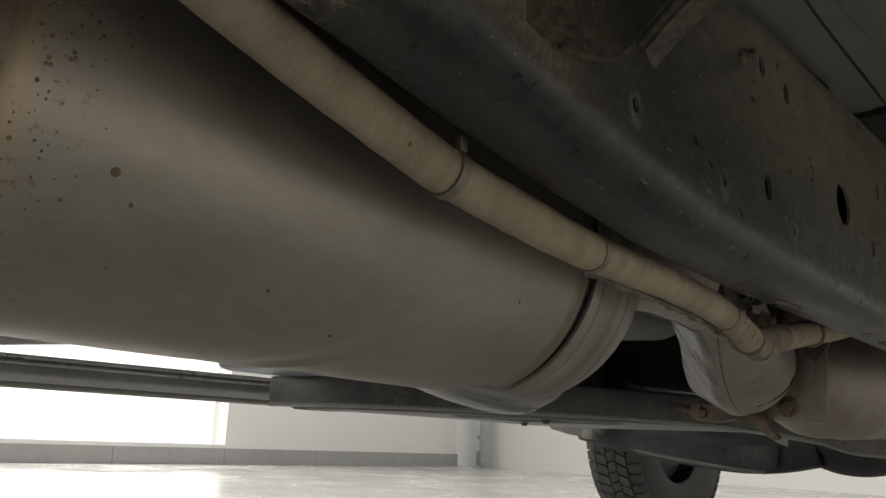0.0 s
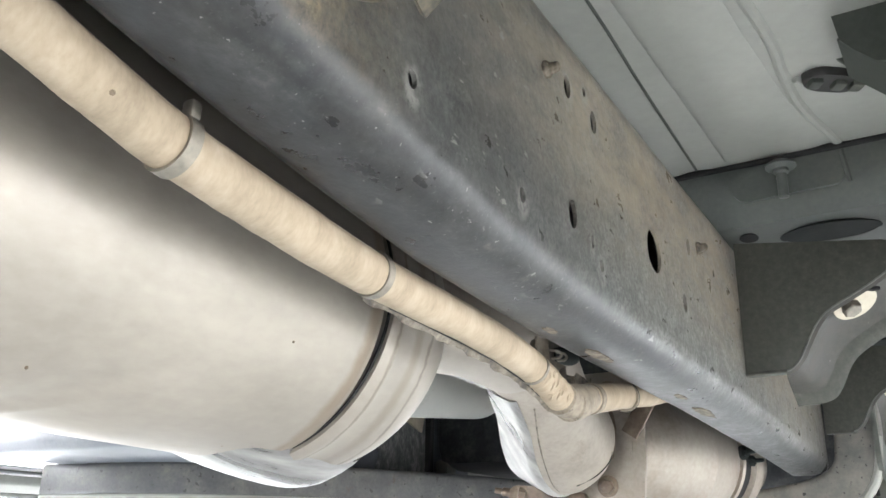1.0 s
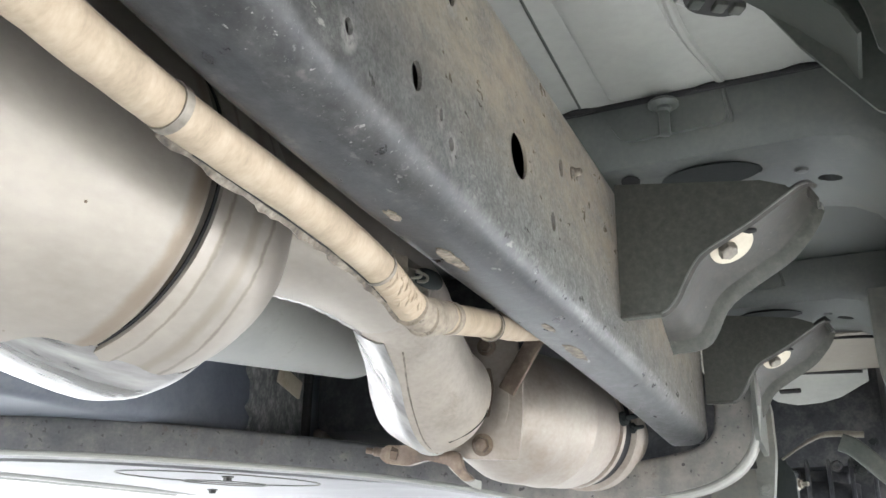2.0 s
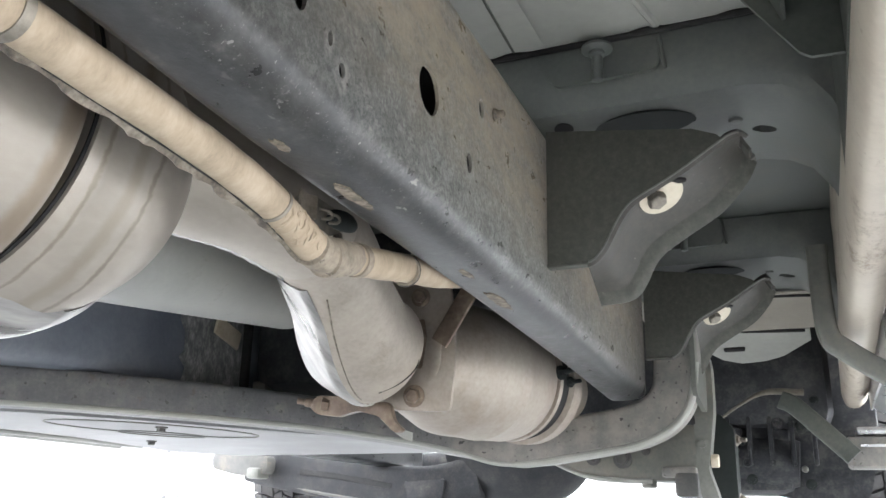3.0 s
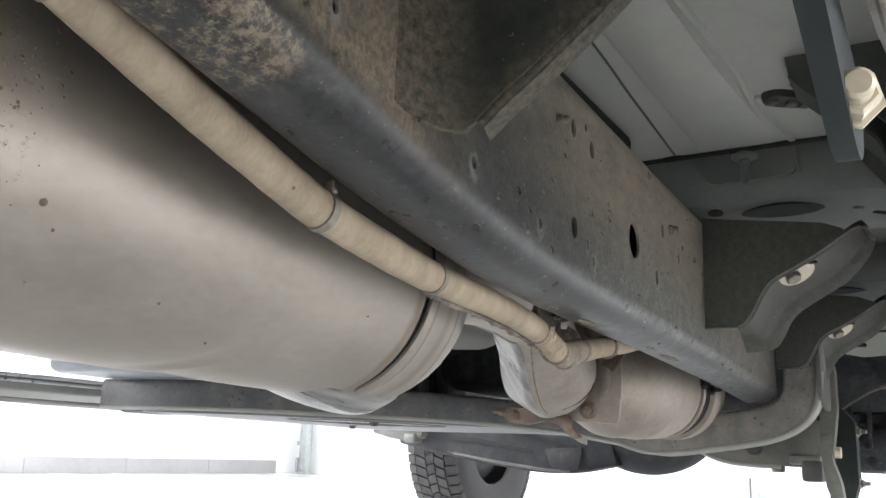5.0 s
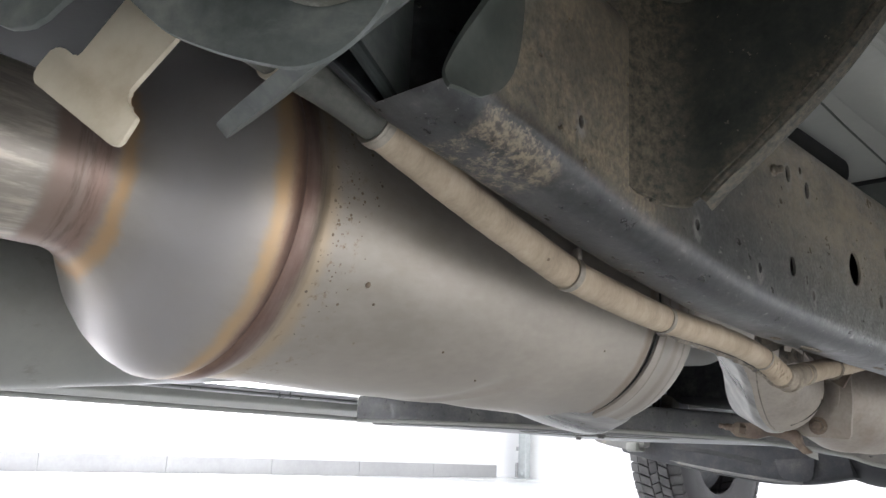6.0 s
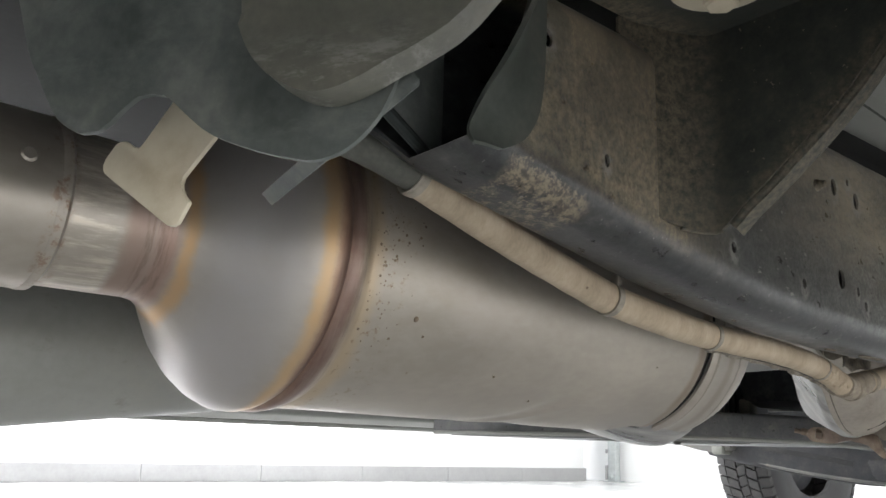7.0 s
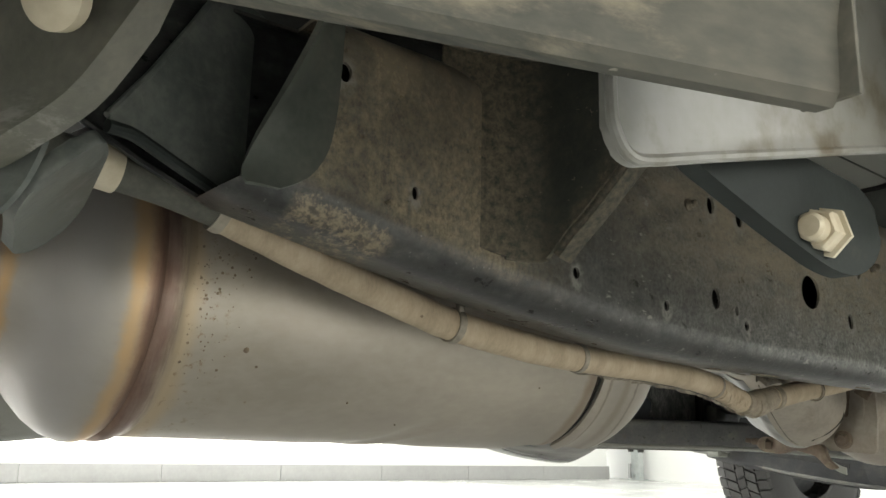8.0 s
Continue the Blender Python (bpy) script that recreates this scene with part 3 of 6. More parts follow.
structure("wall_north", box(bmesh.new(), (-9, 8.8, 0), (8, 9.05, 4.2)), WALL, "white painted workshop wall beside the door tracks", "wall")
structure("wall_south", box(bmesh.new(), (-9, -9.2, 0), (8, -9, 4.2)), WALL, "plain white workshop wall", "wall")
structure("wall_east", box(bmesh.new(), (6, -9, 2.8), (6.2, 8.8, 4.2)), WALL, "white wall above a wide open doorway", "wall")
structure("ceiling", box(bmesh.new(), (-9, -9.2, 4.2), (8, 9.05, 4.4)), WALL, "plain white workshop ceiling", "ceiling")
skirt = structure("skirting", box(bmesh.new(), (-7.45, -9, 0), (-7.43, 8.44, 0.151)), WALL, "grey tile skirting along the white wall", "skirting")
tile_mesh = None
for k in range(15):
    if tile_mesh is None:
        first = link("tile", box(bmesh.new(), (-7.432, 0, 0.001), (-7.42, 1.16, 0.155), 0.003, 1), TILE, False)
        tile_mesh, ob = first.data, first
    else:
        ob = new("tile", tile_mesh)
    ob.location = (0, -8.97 + 1.163 * k, 0)
    ob.parent = skirt
area_lamp("daylight_east", look((5.9, 3.2, 1.7), (0, 3.2, 1.2)), 10, 2.2, 560, (0.92, 0.97, 1))
area_lamp("daylight_west", look((-7.6, -2.0, 1.7), (0, -2.0, 1.7)), 14, 3.0, 800, (0.92, 0.97, 1))
# Overhead fill without a fitting, added to lift the whole room.
area_lamp("overhead_fill_lamp", look((-1, 2, 4.1), (-1, 2, 0)), 8, 8, 550, (0.92, 0.97, 1))
DAY = bpy.data.materials.new("overcast_daylight")
DAY.use_nodes = True
DAY.node_tree.nodes["Principled BSDF"].inputs["Emission Color"].default_value = (0.94, 0.97, 1, 1)
DAY.node_tree.nodes["Principled BSDF"].inputs["Emission Strength"].default_value = 5.0
structure("backdrop", box(bmesh.new(), (-9.2, -9, -0.1), (-9.1, 6.5, 4.2)), DAY, "bright white daylight outside the workshop window", "daylight")


# ---- the truck: frame rail ----
FACE = [(-0.6, -0.185), (0.1, -0.187), (0.25, -0.192), (0.4, -0.199), (0.6, -0.206), (0.8, -0.211), (1.1, -0.217), (1.7, -0.234), (3.4, -0.26)]
LOW = [(-0.6, 0.65), (-0.1, 0.606), (0.0, 0.582), (0.06, 0.553), (0.1, 0.537), (0.2, 0.519), (0.3, 0.502), (0.37, 0.492), (0.5, 0.478), (0.65, 0.472), (1.0, 0.469), (1.4, 0.462), (1.7, 0.452), (3.4, 0.44)]


def rail_section(y, inset):
    x0, z0, z1 = curve_at(FACE, y) - inset, curve_at(LOW, y) + inset, 0.682 - inset
    x1 = x0 - 0.064 + 2 * inset
    r = 0.027 - inset * 0.8
    q = 0.012 - inset * 0.8
    pts = []
    for cx, cz, a0, r in ((x0 - r, z0 + r, 0, r), (x1 + q, z0 + q, -90, q), (x1 + q, z1 - q, -180, q), (x0 - r, z1 - r, -270, r)):
        for k in range(7):
            a = radians(a0 - 15 * k)
            pts.append(Vector((cx + r * math.cos(a), y, cz + r * math.sin(a))))
    return pts


def hole(x, y, z, ry, rz, tilt=0.0):
    bm = bmesh.new()
    n = 18
    c, sn = math.cos(radians(tilt)), math.sin(radians(tilt))
    loop = [(ry * math.cos(2 * math.pi * k / n), rz * math.sin(2 * math.pi * k / n)) for k in range(n)]
    rings(bm, [[(xx, y + u * c - v * sn, z + u * sn + v * c) for u, v in loop] for xx in (x - 0.02, x + 0.02)])
    return bm


rail = thing("frame_rail", "long black painted steel frame rail with drilled holes", "frame rail")
bm = bmesh.new()
ys = [-0.6 + 0.05 * k for k in range(47)]
ys = [y for y in ys if y <= 1.71] + [1.722]
rings(bm, [rail_section(y, 0) for y in ys])
body = part("rail_body", bm, RAIL, rail)
inner = bmesh.new()
rings(inner, [rail_section(y, 0.0028) for y in ys[:-1]])
cut(body, [inner])
opening = plate([(-0.8, 0.45), (-0.02, 0.48), (0.055, 0.522), (0.083, 0.5385), (0.1, 0.5495), (0.12, 0.556), (0.138, 0.568), (0.149, 0.59), (0.152, 0.62), (0.153, 0.75), (-0.8, 0.75)], "x", -0.237, -0.1)
cut(body, [opening] + [hole(curve_at(FACE, y), y, z, ry, rz) for y, z, ry, rz in HOLES])
for y, z in ((0.56, 0.62), (0.93, 0.612)):
    part("weld_stud", turned([(-0.004, 0.006), (0.002, 0.006), (0.004, 0.004), (0.009, 0.0035), (0.01, 0.002)], (curve_at(FACE, y), y, z), (1, y, z), 14), DIRT, rail, "dirty weld stud")
random.seed(8)
for px, py, sx, sy in ((-0.25, 0.748, 0.007, 0.03), (-0.253, 1.05, 0.007, 0.04), (-0.25, 0.655, 0.004, 0.012), (-0.248, 0.95, 0.004, 0.018)):
    ring = [(px + sx * random.uniform(0.6, 1.15) * math.cos(2 * math.pi * k / 18), py + sy * random.uniform(0.6, 1.15) * math.sin(2 * math.pi * k / 18)) for k in range(18)]
    zz = curve_at(LOW, py)
    part("dirt_patch", plate(ring, "z", zz - 0.0008, zz + 0.003), DIRT, rail, "flaked patch of pale dirt")
part("end_cap", plate(rounded([(-0.234, 0.455), (-0.3, 0.455), (-0.3, 0.68), (-0.234, 0.68)], 0.015), "y", 1.7215, 1.728), RAIL, rail)

LIP = [(0.543, 0.114, -0.19, 0.101), (0.548, 0.124, -0.192, 0.099), (0.557, 0.136, -0.192, 0.099), (0.575, 0.147, -0.184, 0.1025), (0.6, 0.152, -0.17, 0.11), (0.63, 0.154, -0.162, 0.121), (0.66, 0.155, -0.157, 0.131), (0.682, 0.156, -0.155, 0.137)]
rows = []
for z, y0, x1, y1 in (tuple(q) for q in smooth_path(LIP, 4)):
    x0 = curve_at(FACE, y0) - 0.0005
    rows.append([(x0, y0 + 0.008, z), (x0, y0, z), (x0 + (x1 - x0) * 0.08, y0 + (y1 - y0) * 0.35, z), (x0 + (x1 - x0) * 0.4, y0 + (y1 - y0) * 0.7, z), (x1, y1, z)])
part("flared_lip", sheet(rows, 0.0035), GREEN, rail, "plain dark flared lip at the rear opening")
LINER = [(0.02, -0.208, 0.565, 0.572), (0.035, -0.213, 0.5655, 0.594), (0.047, -0.218, 0.563, 0.612), (0.068, -0.226, 0.557, 0.648), (0.092, -0.236, 0.551, 0.688), (0.108, -0.243, 0.546, 0.692), (0.14, -0.262, 0.545, 0.692), (0.17, -0.285, 0.545, 0.692)]
LINER = smooth_path(LINER, 4)
part("inner_liner", sheet([[(x, y, lo + (hi - lo) * u) for u in (0, 0.25, 0.5, 0.75, 1)] for y, x, lo, hi in LINER], 0.003), HANGER, rail, "worn grey-green inner web")
part("liner_edge", tube([(x + 0.001, y, hi, 0.0026) for y, x, lo, hi in LINER[:18]], 10, 1), HANGER, rail)
# Lip coloured near black to draw the shadow line below the liner.
part("liner_shadow_lip", tube([(x + 0.003, y, lo, 0.0042) for y, x, lo, hi in LINER[:24]], 10, 1), STRAP, rail)

# ---- rear body mount on the rail ----
rear = thing("body_mount_bracket", "rusty dusty rear body mount bracket welded to the frame rail", "bracket")
WEB = [(-0.207, 0.262, 0.545), (-0.2005, 0.284, 0.537), (-0.195, 0.303, 0.532), (-0.1885, 0.322, 0.5285), (-0.1795, 0.336, 0.5275), (-0.171, 0.341, 0.5285), (-0.16, 0.342, 0.537), (-0.148, 0.342, 0.547), (-0.132, 0.342, 0.558), (-0.11, 0.342, 0.575), (-0.085, 0.342, 0.595), (-0.062, 0.342, 0.616), (-0.04, 0.342, 0.64), (-0.02, 0.342, 0.664), (0.0, 0.342, 0.69)]
WEB = [tuple(p[:3]) for p in smooth_path([(*p, 0) for p in WEB], 3)]
part("web", sheet([[(x, y, z + (0.692 - z) * u) for u in (0, 0.05, 0.2, 0.4, 0.6, 0.8, 1)] for x, y, z in WEB], 0.004), WEB_PAINT, rear)
fold = [p for p in WEB if p[0] > -0.166]
part("flange", sheet([[(x + 0.001 - 0.25 * d, y + d - 0.001, z - 0.0025 - 0.12 * d) for d in (0, 0.004, 0.012, 0.017)] for x, y, z in fold], 0.004), WEB_PAINT, rear)
part("folded_ridge", tube([(x, y + 0.002, z - 0.002, 0.0045) for x, y, z in fold], 12, 1), WEB_PAINT, rear)
part("weld_bead", tube([(x + 0.001, y - 0.002, z - 0.0005, 0.0018) for x, y, z in WEB if -0.193 < x < -0.168], 8, 1), WEB_PAINT, rear)
part("top_shelf", plate([(-0.2, 0.19), (0.02, 0.19), (0.02, 0.35), (-0.2, 0.35)], "z", 0.69, 0.696), WEB_PAINT, rear)
part("cushion", turned([(0, 0.045), (0.01, 0.05), (0.03, 0.045), (0.034, 0.02)], (-0.1, 0.238, 0.7), (-0.1, 0.238, 0.6), 36), RUBBER, rear, "black rubber mount cushion")
part("washer", turned([(0.03, 0.034), (0.036, 0.034), (0.037, 0.03)], (-0.1, 0.238, 0.7), (-0.1, 0.238, 0.6), 32), CREAM, rear, "cream steel washer")
bolt(rear, (-0.1, 0.238, 0.663), (0, 0, -1), 0.012, CREAM, False)
bolt(rear, (-0.068, 0.28, 0.684), (0, 0, -1), 0.008, CLAMP)
part("rivet", turned([(-0.002, 0.004), (0.002, 0.004), (0.003, 0.002)], (-0.135, 0.342, 0.673), (-0.135, 0.0, 0.673), 12), CREAM, rear)

# ---- exhaust canister ----
AX = lambda y: Vector((-0.438 - 0.0783 * y, y, 0.5163 - 0.0076 * y))
can = thing("exhaust_canister", "large dull stainless exhaust filter canister with straw-coloured heat tint", "exhaust canister")
a0, a1 = AX(0.0), AX(1.0)
def skin(h, a):
    """The shell's radius at a station and an angle: two shallow hoops, a crease with a hollow beside it, slight waviness."""
    r = 0.1266 - 0.002 * math.exp(-((h - 0.4) / 0.03) ** 2) if h < 0.606 else 0.1252
    line_h = 0.445 + 0.0024 * (a + 52)
    far = h - line_h
    along = math.exp(-((a + 70) / 22) ** 4)
    r += along * (0.0011 * math.exp(-(far / 0.005) ** 2) - 0.0021 * math.exp(-((far + 0.022) / 0.018) ** 2))
    return r + 0.00018 * math.sin(17 * h + a * 0.05) + 0.00012 * math.sin(41 * h - a * 0.11)


stations = [0.113, 0.116] + [0.12 + 0.0054 * k for k in range(91)] + [0.6085]
loops = [[AX(h) + Vector((math.cos(radians(q)), 0, math.sin(radians(q)))) * (skin(h, q) - (0.001 if h < 0.115 else 0)) for q in [-270 + 2.5 * k for k in range(144)]] for h in stations]
part("shell", rings(bmesh.new(), loops), CAN, can)
part("weld_ring", turned([(0.09, 0.1275), (0.094, 0.1305), (0.1, 0.1312), (0.106, 0.13), (0.11, 0.1275), (0.115, 0.1267)], a0, a1, 112, None, False), HOT, can, "brown heat-tinted weld ring")
part("inlet_dome", turned([(-0.006, 0.056), (0.0, 0.058), (0.007, 0.0625), (0.016, 0.071), (0.028, 0.09), (0.039, 0.106), (0.051, 0.1185), (0.063, 0.127), (0.074, 0.1315), (0.082, 0.132), (0.088, 0.1302), (0.092, 0.128)], a0, a1, 112, None, False), HOT, can)
neck = part("inlet_pipe", turned([(-0.7, 0.06), (-0.087, 0.06), (-0.082, 0.0585), (-0.079, 0.056), (-0.012, 0.055), (-0.004, 0.0565), (0.002, 0.058)], a0, a1, 80), HOT, can)
part("neck_weld", turned([(-0.0885, 0.0601), (-0.087, 0.0606), (-0.082, 0.0602), (-0.079, 0.0563)], a0, a1, 64, None, False), CAN, neck, "faint weld bead")
part("sensor_boss", turned([(0, 0.0055), (0.0035, 0.0055), (0.005, 0.004)], AX(-0.105) + Vector((0.055, 0, 0.014)), AX(-0.105) + Vector((0.2, 0, 0.05)), 20), CAN, neck)
part("end_band", turned([(0.607, 0.112), (0.6102, 0.114), (0.611, 0.1276), (0.62, 0.13), (0.628, 0.1296), (0.633, 0.128), (0.65, 0.1282), (0.668, 0.1296), (0.678, 0.1291), (0.688, 0.1275), (0.7, 0.1235), (0.712, 0.118), (0.724, 0.1112), (0.736, 0.103), (0.748, 0.095), (0.757, 0.087), (0.766, 0.076)], a0, a1, 112), CAN, can, "pressed end band with raised beads")
lip = []
for y, r in ((0.55, 0.1245), (0.565, 0.1285), (0.58, 0.1318), (0.6, 0.135), (0.62, 0.1375), (0.64, 0.1395), (0.656, 0.1408), (0.668, 0.1412), (0.682, 0.1385), (0.694, 0.1335), (0.706, 0.128), (0.718, 0.1215), (0.73, 0.1135), (0.742, 0.1035), (0.752, 0.0925)):
    row = []
    for k in range(25):
        a = radians(-150 + 80 * k / 24)
        w = min(1.0, 2.2 * math.sin(math.pi * k / 24)) ** 0.8
        row.append(AX(y) + Vector((math.cos(a), 0, math.sin(a))) * (r - 0.006 + 0.006 * w) if y > 0.69 else AX(y) + Vector((math.cos(a), 0, math.sin(a))) * (0.1245 + (r - 0.1245) * w))
    lip.append(row)
part("lower_lip", sheet(lip, 0.0009), SILVER, can, "bright bent shield lip under the end band")
part("seam_gap", turned([(0.6082, 0.1235), (0.6082, 0.1249), (0.6108, 0.1249), (0.6108, 0.1235)], a0, a1, 112, None, False), DARK, can, "black seam before the end band")
random.seed(4)
pits = bmesh.new()
for k in range(90):
    y, a = 0.126 + abs(random.gauss(0.014, 0.014)), radians(random.gauss(-12, 15))
    r = random.choice((0.0004, 0.0005, 0.0006, 0.0007, 0.0009, 0.0013))
    n = Vector((math.cos(a), 0, math.sin(a)))
    turned([(-0.0005, r), (0.0003, r * 0.9), (0.0005, r * 0.4)], AX(y) + n * 0.1266, AX(y) + n * 0.2, 7, pits)
for y, a, r in ((0.177, -27, 0.0026), (0.19, -33, 0.0012), (0.291, -46, 0.0012), (0.36, -58, 0.001), (0.52, -30, 0.001)):
    n = Vector((math.cos(radians(a)), 0, math.sin(radians(a))))
    turned([(-0.0005, r), (0.0006, r * 0.9), (0.001, r * 0.4)], AX(y) + n * 0.1266, AX(y) + n * 0.2, 10, pits)
tagged(part("rust_speckle", pits, SPECK, can, "brown rust speckle"), kind="stuff")
OUT = [(-0.478, 0.69, 0.545, 0.07), (-0.468, 0.78, 0.557, 0.068), (-0.462, 0.85, 0.562, 0.067), (-0.459, 0.92, 0.564, 0.064), (-0.465, 1.02, 0.558, 0.06)]
outlet = part("outlet", tube(OUT, 48, 6), CAN, can)
part("folded_seam", sheet([[(q[0] - 0.47 * e, q[1], q[2] - 0.88 * e) for e in (q[3] - 0.003, q[3] + 0.0025 + 0.0008 * math.sin(9 * i))] for i, q in enumerate(smooth_path(OUT[1:], 8))], 0.0016), SILVER, outlet, "bright folded seam under the outlet")

# ---- elbow and catalyst ----
elbow = thing("exhaust_elbow", "pressed steel exhaust elbow with bright folded seam", "exhaust pipe")
EL = [(-0.463, 0.99, 0.56, 0.0585), (-0.468, 1.06, 0.548, 0.058), (-0.485, 1.13, 0.522, 0.061), (-0.504, 1.19, 0.498, 0.067), (-0.515, 1.24, 0.482, 0.073), (-0.518, 1.282, 0.474, 0.0755), (-0.514, 1.297, 0.472, 0.068)]
part("elbow_body", tube(EL, 56, 8), DUSTCAN, elbow)
lipg = []
spine = smooth_path(EL[1:], 6)
for i, q in enumerate(spine):
    d = Vector(spine[min(i + 1, len(spine) - 1)][:3] - spine[max(i - 1, 0)][:3]).normalized()
    o = Vector((-0.72, -0.3, -0.62))
    o = (o - d * o.dot(d)).normalized()
    v = d.cross(o)
    w = math.sin(math.pi * (i + 1) / (len(spine) + 1)) ** 0.4
    lipg.append([Vector(q[:3]) + (o * math.cos(radians(a)) + v * math.sin(radians(a))) * (q[3] * 1.012 + e * w) for a, e in ((-40, -0.0022), (-36, 0.0012), (-32, 0.0022), (-28, 0.0006), (-20, 0.0), (-12, 0.001), (-5, 0.0028), (2, 0.0062), (8, 0.0022), (14, -0.002))])
part("folded_seam", sheet(lipg, 0.0015), SILVER, elbow, "bright folded seam")


def on_elbow(pts, r, mat):
    """A thin line lying on the elbow's skin through pts of (share of the way, degrees round)."""
    out = []
    for u, a in pts:
        k = u * (len(spine) - 1)
        i = min(int(k), len(spine) - 2)
        q = spine[i] + (spine[i + 1] - spine[i]) * (k - i)
        d = Vector(spine[i + 1][:3] - spine[i][:3]).normalized()
        o = Vector((0.9, -0.4, 0.1))
        o = (o - d * o.dot(d)).normalized()
        v = d.cross(o)
        out.append((*(Vector(q[:3]) + (o * math.cos(radians(a)) + v * math.sin(radians(a))) * q[3] * 1.002), r))
    part("crease", tube(out, 8, 5), mat, elbow)


on_elbow([(0.98, -25), (0.9, -5), (0.8, 20), (0.72, 45), (0.68, 70)], 0.0011, DARK)
on_elbow([(0.93, -20), (0.86, 0), (0.78, 22)], 0.0012, CAN)
on_elbow([(0.05, 75), (0.3, 82), (0.6, 90), (0.85, 95)], 0.0011, FOIL)
on_elbow([(0.2, -60), (0.35, -35), (0.45, -28)], 0.0016, CAN)

cat = thing("catalyst", "rust-stained round exhaust catalyst with bolted flange and strap", "exhaust catalyst")
c0, c1 = Vector((-0.5, 1.31, 0.47)), Vector((-0.395, 1.72, 0.472))
part("cat_body", turned([(0.008, 0.05), (0.009, 0.066), (0.012, 0.072), (0.05, 0.078), (0.085, 0.09), (0.11, 0.0985), (0.125, 0.1), (0.193, 0.1), (0.197, 0.1014), (0.202, 0.1014), (0.206, 0.1), (0.262, 0.0985), (0.282, 0.0935), (0.296, 0.085)], c0, c1, 80), CAT, cat)
part("clamp_band", turned([(0.285, 0.08), (0.289, 0.0955), (0.297, 0.096), (0.3, 0.0895), (0.324, 0.0895), (0.328, 0.0985), (0.356, 0.0965), (0.362, 0.088), (0.37, 0.06), (0.45, 0.055)], c0, c1, 72), CAT, cat)
part("clamp_gap", turned([(0.3, 0.089), (0.3005, 0.0905), (0.324, 0.0905), (0.3245, 0.089)], c0, c1, 72, None, False), DARK, cat, "dark gap in the clamp band")
bolt(cat, (-0.336, 1.565, 0.478), (1, -0.4, 0.1), 0.008, STRAP, True, 0.02)
bolt(cat, (-0.33, 1.6, 0.468), (1, -0.5, 0.0), 0.006, STRAP, True, 0.015)
# Dark ring put in for the shaded gap between elbow and strap.
part("gap_ring", turned([(-0.02, 0.03), (-0.02, 0.05), (-0.006, 0.05), (-0.006, 0.03)], c0, c1, 48), DARK, cat, "dark ring standing in for the shaded gap")
strap = part("strap", plate(rounded([(-0.5, 0.425), (-0.496, 0.394), (-0.414, 0.39), (-0.408, 0.45), (-0.408, 0.5), (-0.418, 0.575), (-0.51, 0.575), (-0.505, 0.53), (-0.492, 0.48), (-0.49, 0.44)], 0.007), "y", 1.306, 1.312, 0.0015), CAT, cat, "stained flat steel strap")
part("slot", plate(rounded([(-0.468, 0.45), (-0.456, 0.448), (-0.449, 0.49), (-0.454, 0.518), (-0.464, 0.516), (-0.46, 0.485)], 0.005), "y", 1.3052, 1.3065), RUSTPIPE, strap, "rust-brown slot")
part("bar", beam([(-0.43, 1.303, 0.482), (-0.415, 1.303, 0.505), (-0.4, 1.304, 0.53), (-0.375, 1.306, 0.57)], 0.005, 0.026, 0.002), RUSTPIPE, cat, "rust-brown support bar")
bolt(cat, (-0.466, 1.306, 0.412), (0.1, -1, -0.1), 0.0105, RUSTPIPE)
bolt(cat, (-0.46, 1.306, 0.548), (0.1, -1, 0), 0.0095, RUSTPIPE)
ear = part("ear", plate(rounded([(-0.612, 0.416), (-0.575, 0.414), (-0.54, 0.404), (-0.498, 0.404), (-0.49, 0.378), (-0.474, 0.366), (-0.488, 0.362), (-0.512, 0.385), (-0.545, 0.393), (-0.575, 0.386), (-0.61, 0.39), (-0.624, 0.402)], 0.006), "y", 1.294, 1.305, 0.003), RUSTPIPE, cat, "rusted flange ear")
part("stud", turned([(0, 0.0065), (0.026, 0.0065), (0.028, 0.0045), (0.038, 0.0045)], (-0.606, 1.305, 0.404), (-0.66, 1.285, 0.412), 12), RUSTPIPE, ear)
part("nut", turned([(0, 0.011), (0.01, 0.011), (0.011, 0.009)], (-0.594, 1.3, 0.402), (-0.62, 1.29, 0.406), 6), RUSTPIPE, ear)
part("shield_edge", sheet([[(-0.53 + 0.05 * u, 1.335, 0.398 - 0.032 * math.sin(1.4 * u) - d) for d in (0, 0.012)] for u in (0, 0.25, 0.5, 0.75, 1.0)], 0.002), PAN, cat, "pale shield edge")

# ---- heat sleeved line ----
line = thing("sleeved_line", "beige heat-sleeved pressure line held by steel clamps", "pipe")
R = 0.0133
LINE = [(-0.2687, 0.118, 0.5438, R), (-0.2725, 0.2, 0.52, R), (-0.2763, 0.292, 0.4963, R), (-0.277, 0.333, 0.4868, R), (-0.279, 0.41, 0.4772, R), (-0.2827, 0.487, 0.4718, R * 0.97), (-0.2877, 0.6, 0.469, R * 0.95), (-0.29, 0.66, 0.4655, R * 0.95), (-0.2915, 0.712, 0.4585, R * 0.95), (-0.2925, 0.762, 0.4445, R * 0.95)]
part("sleeve", tube(LINE, 32, 24, wobble=0.035), WRAP, line)
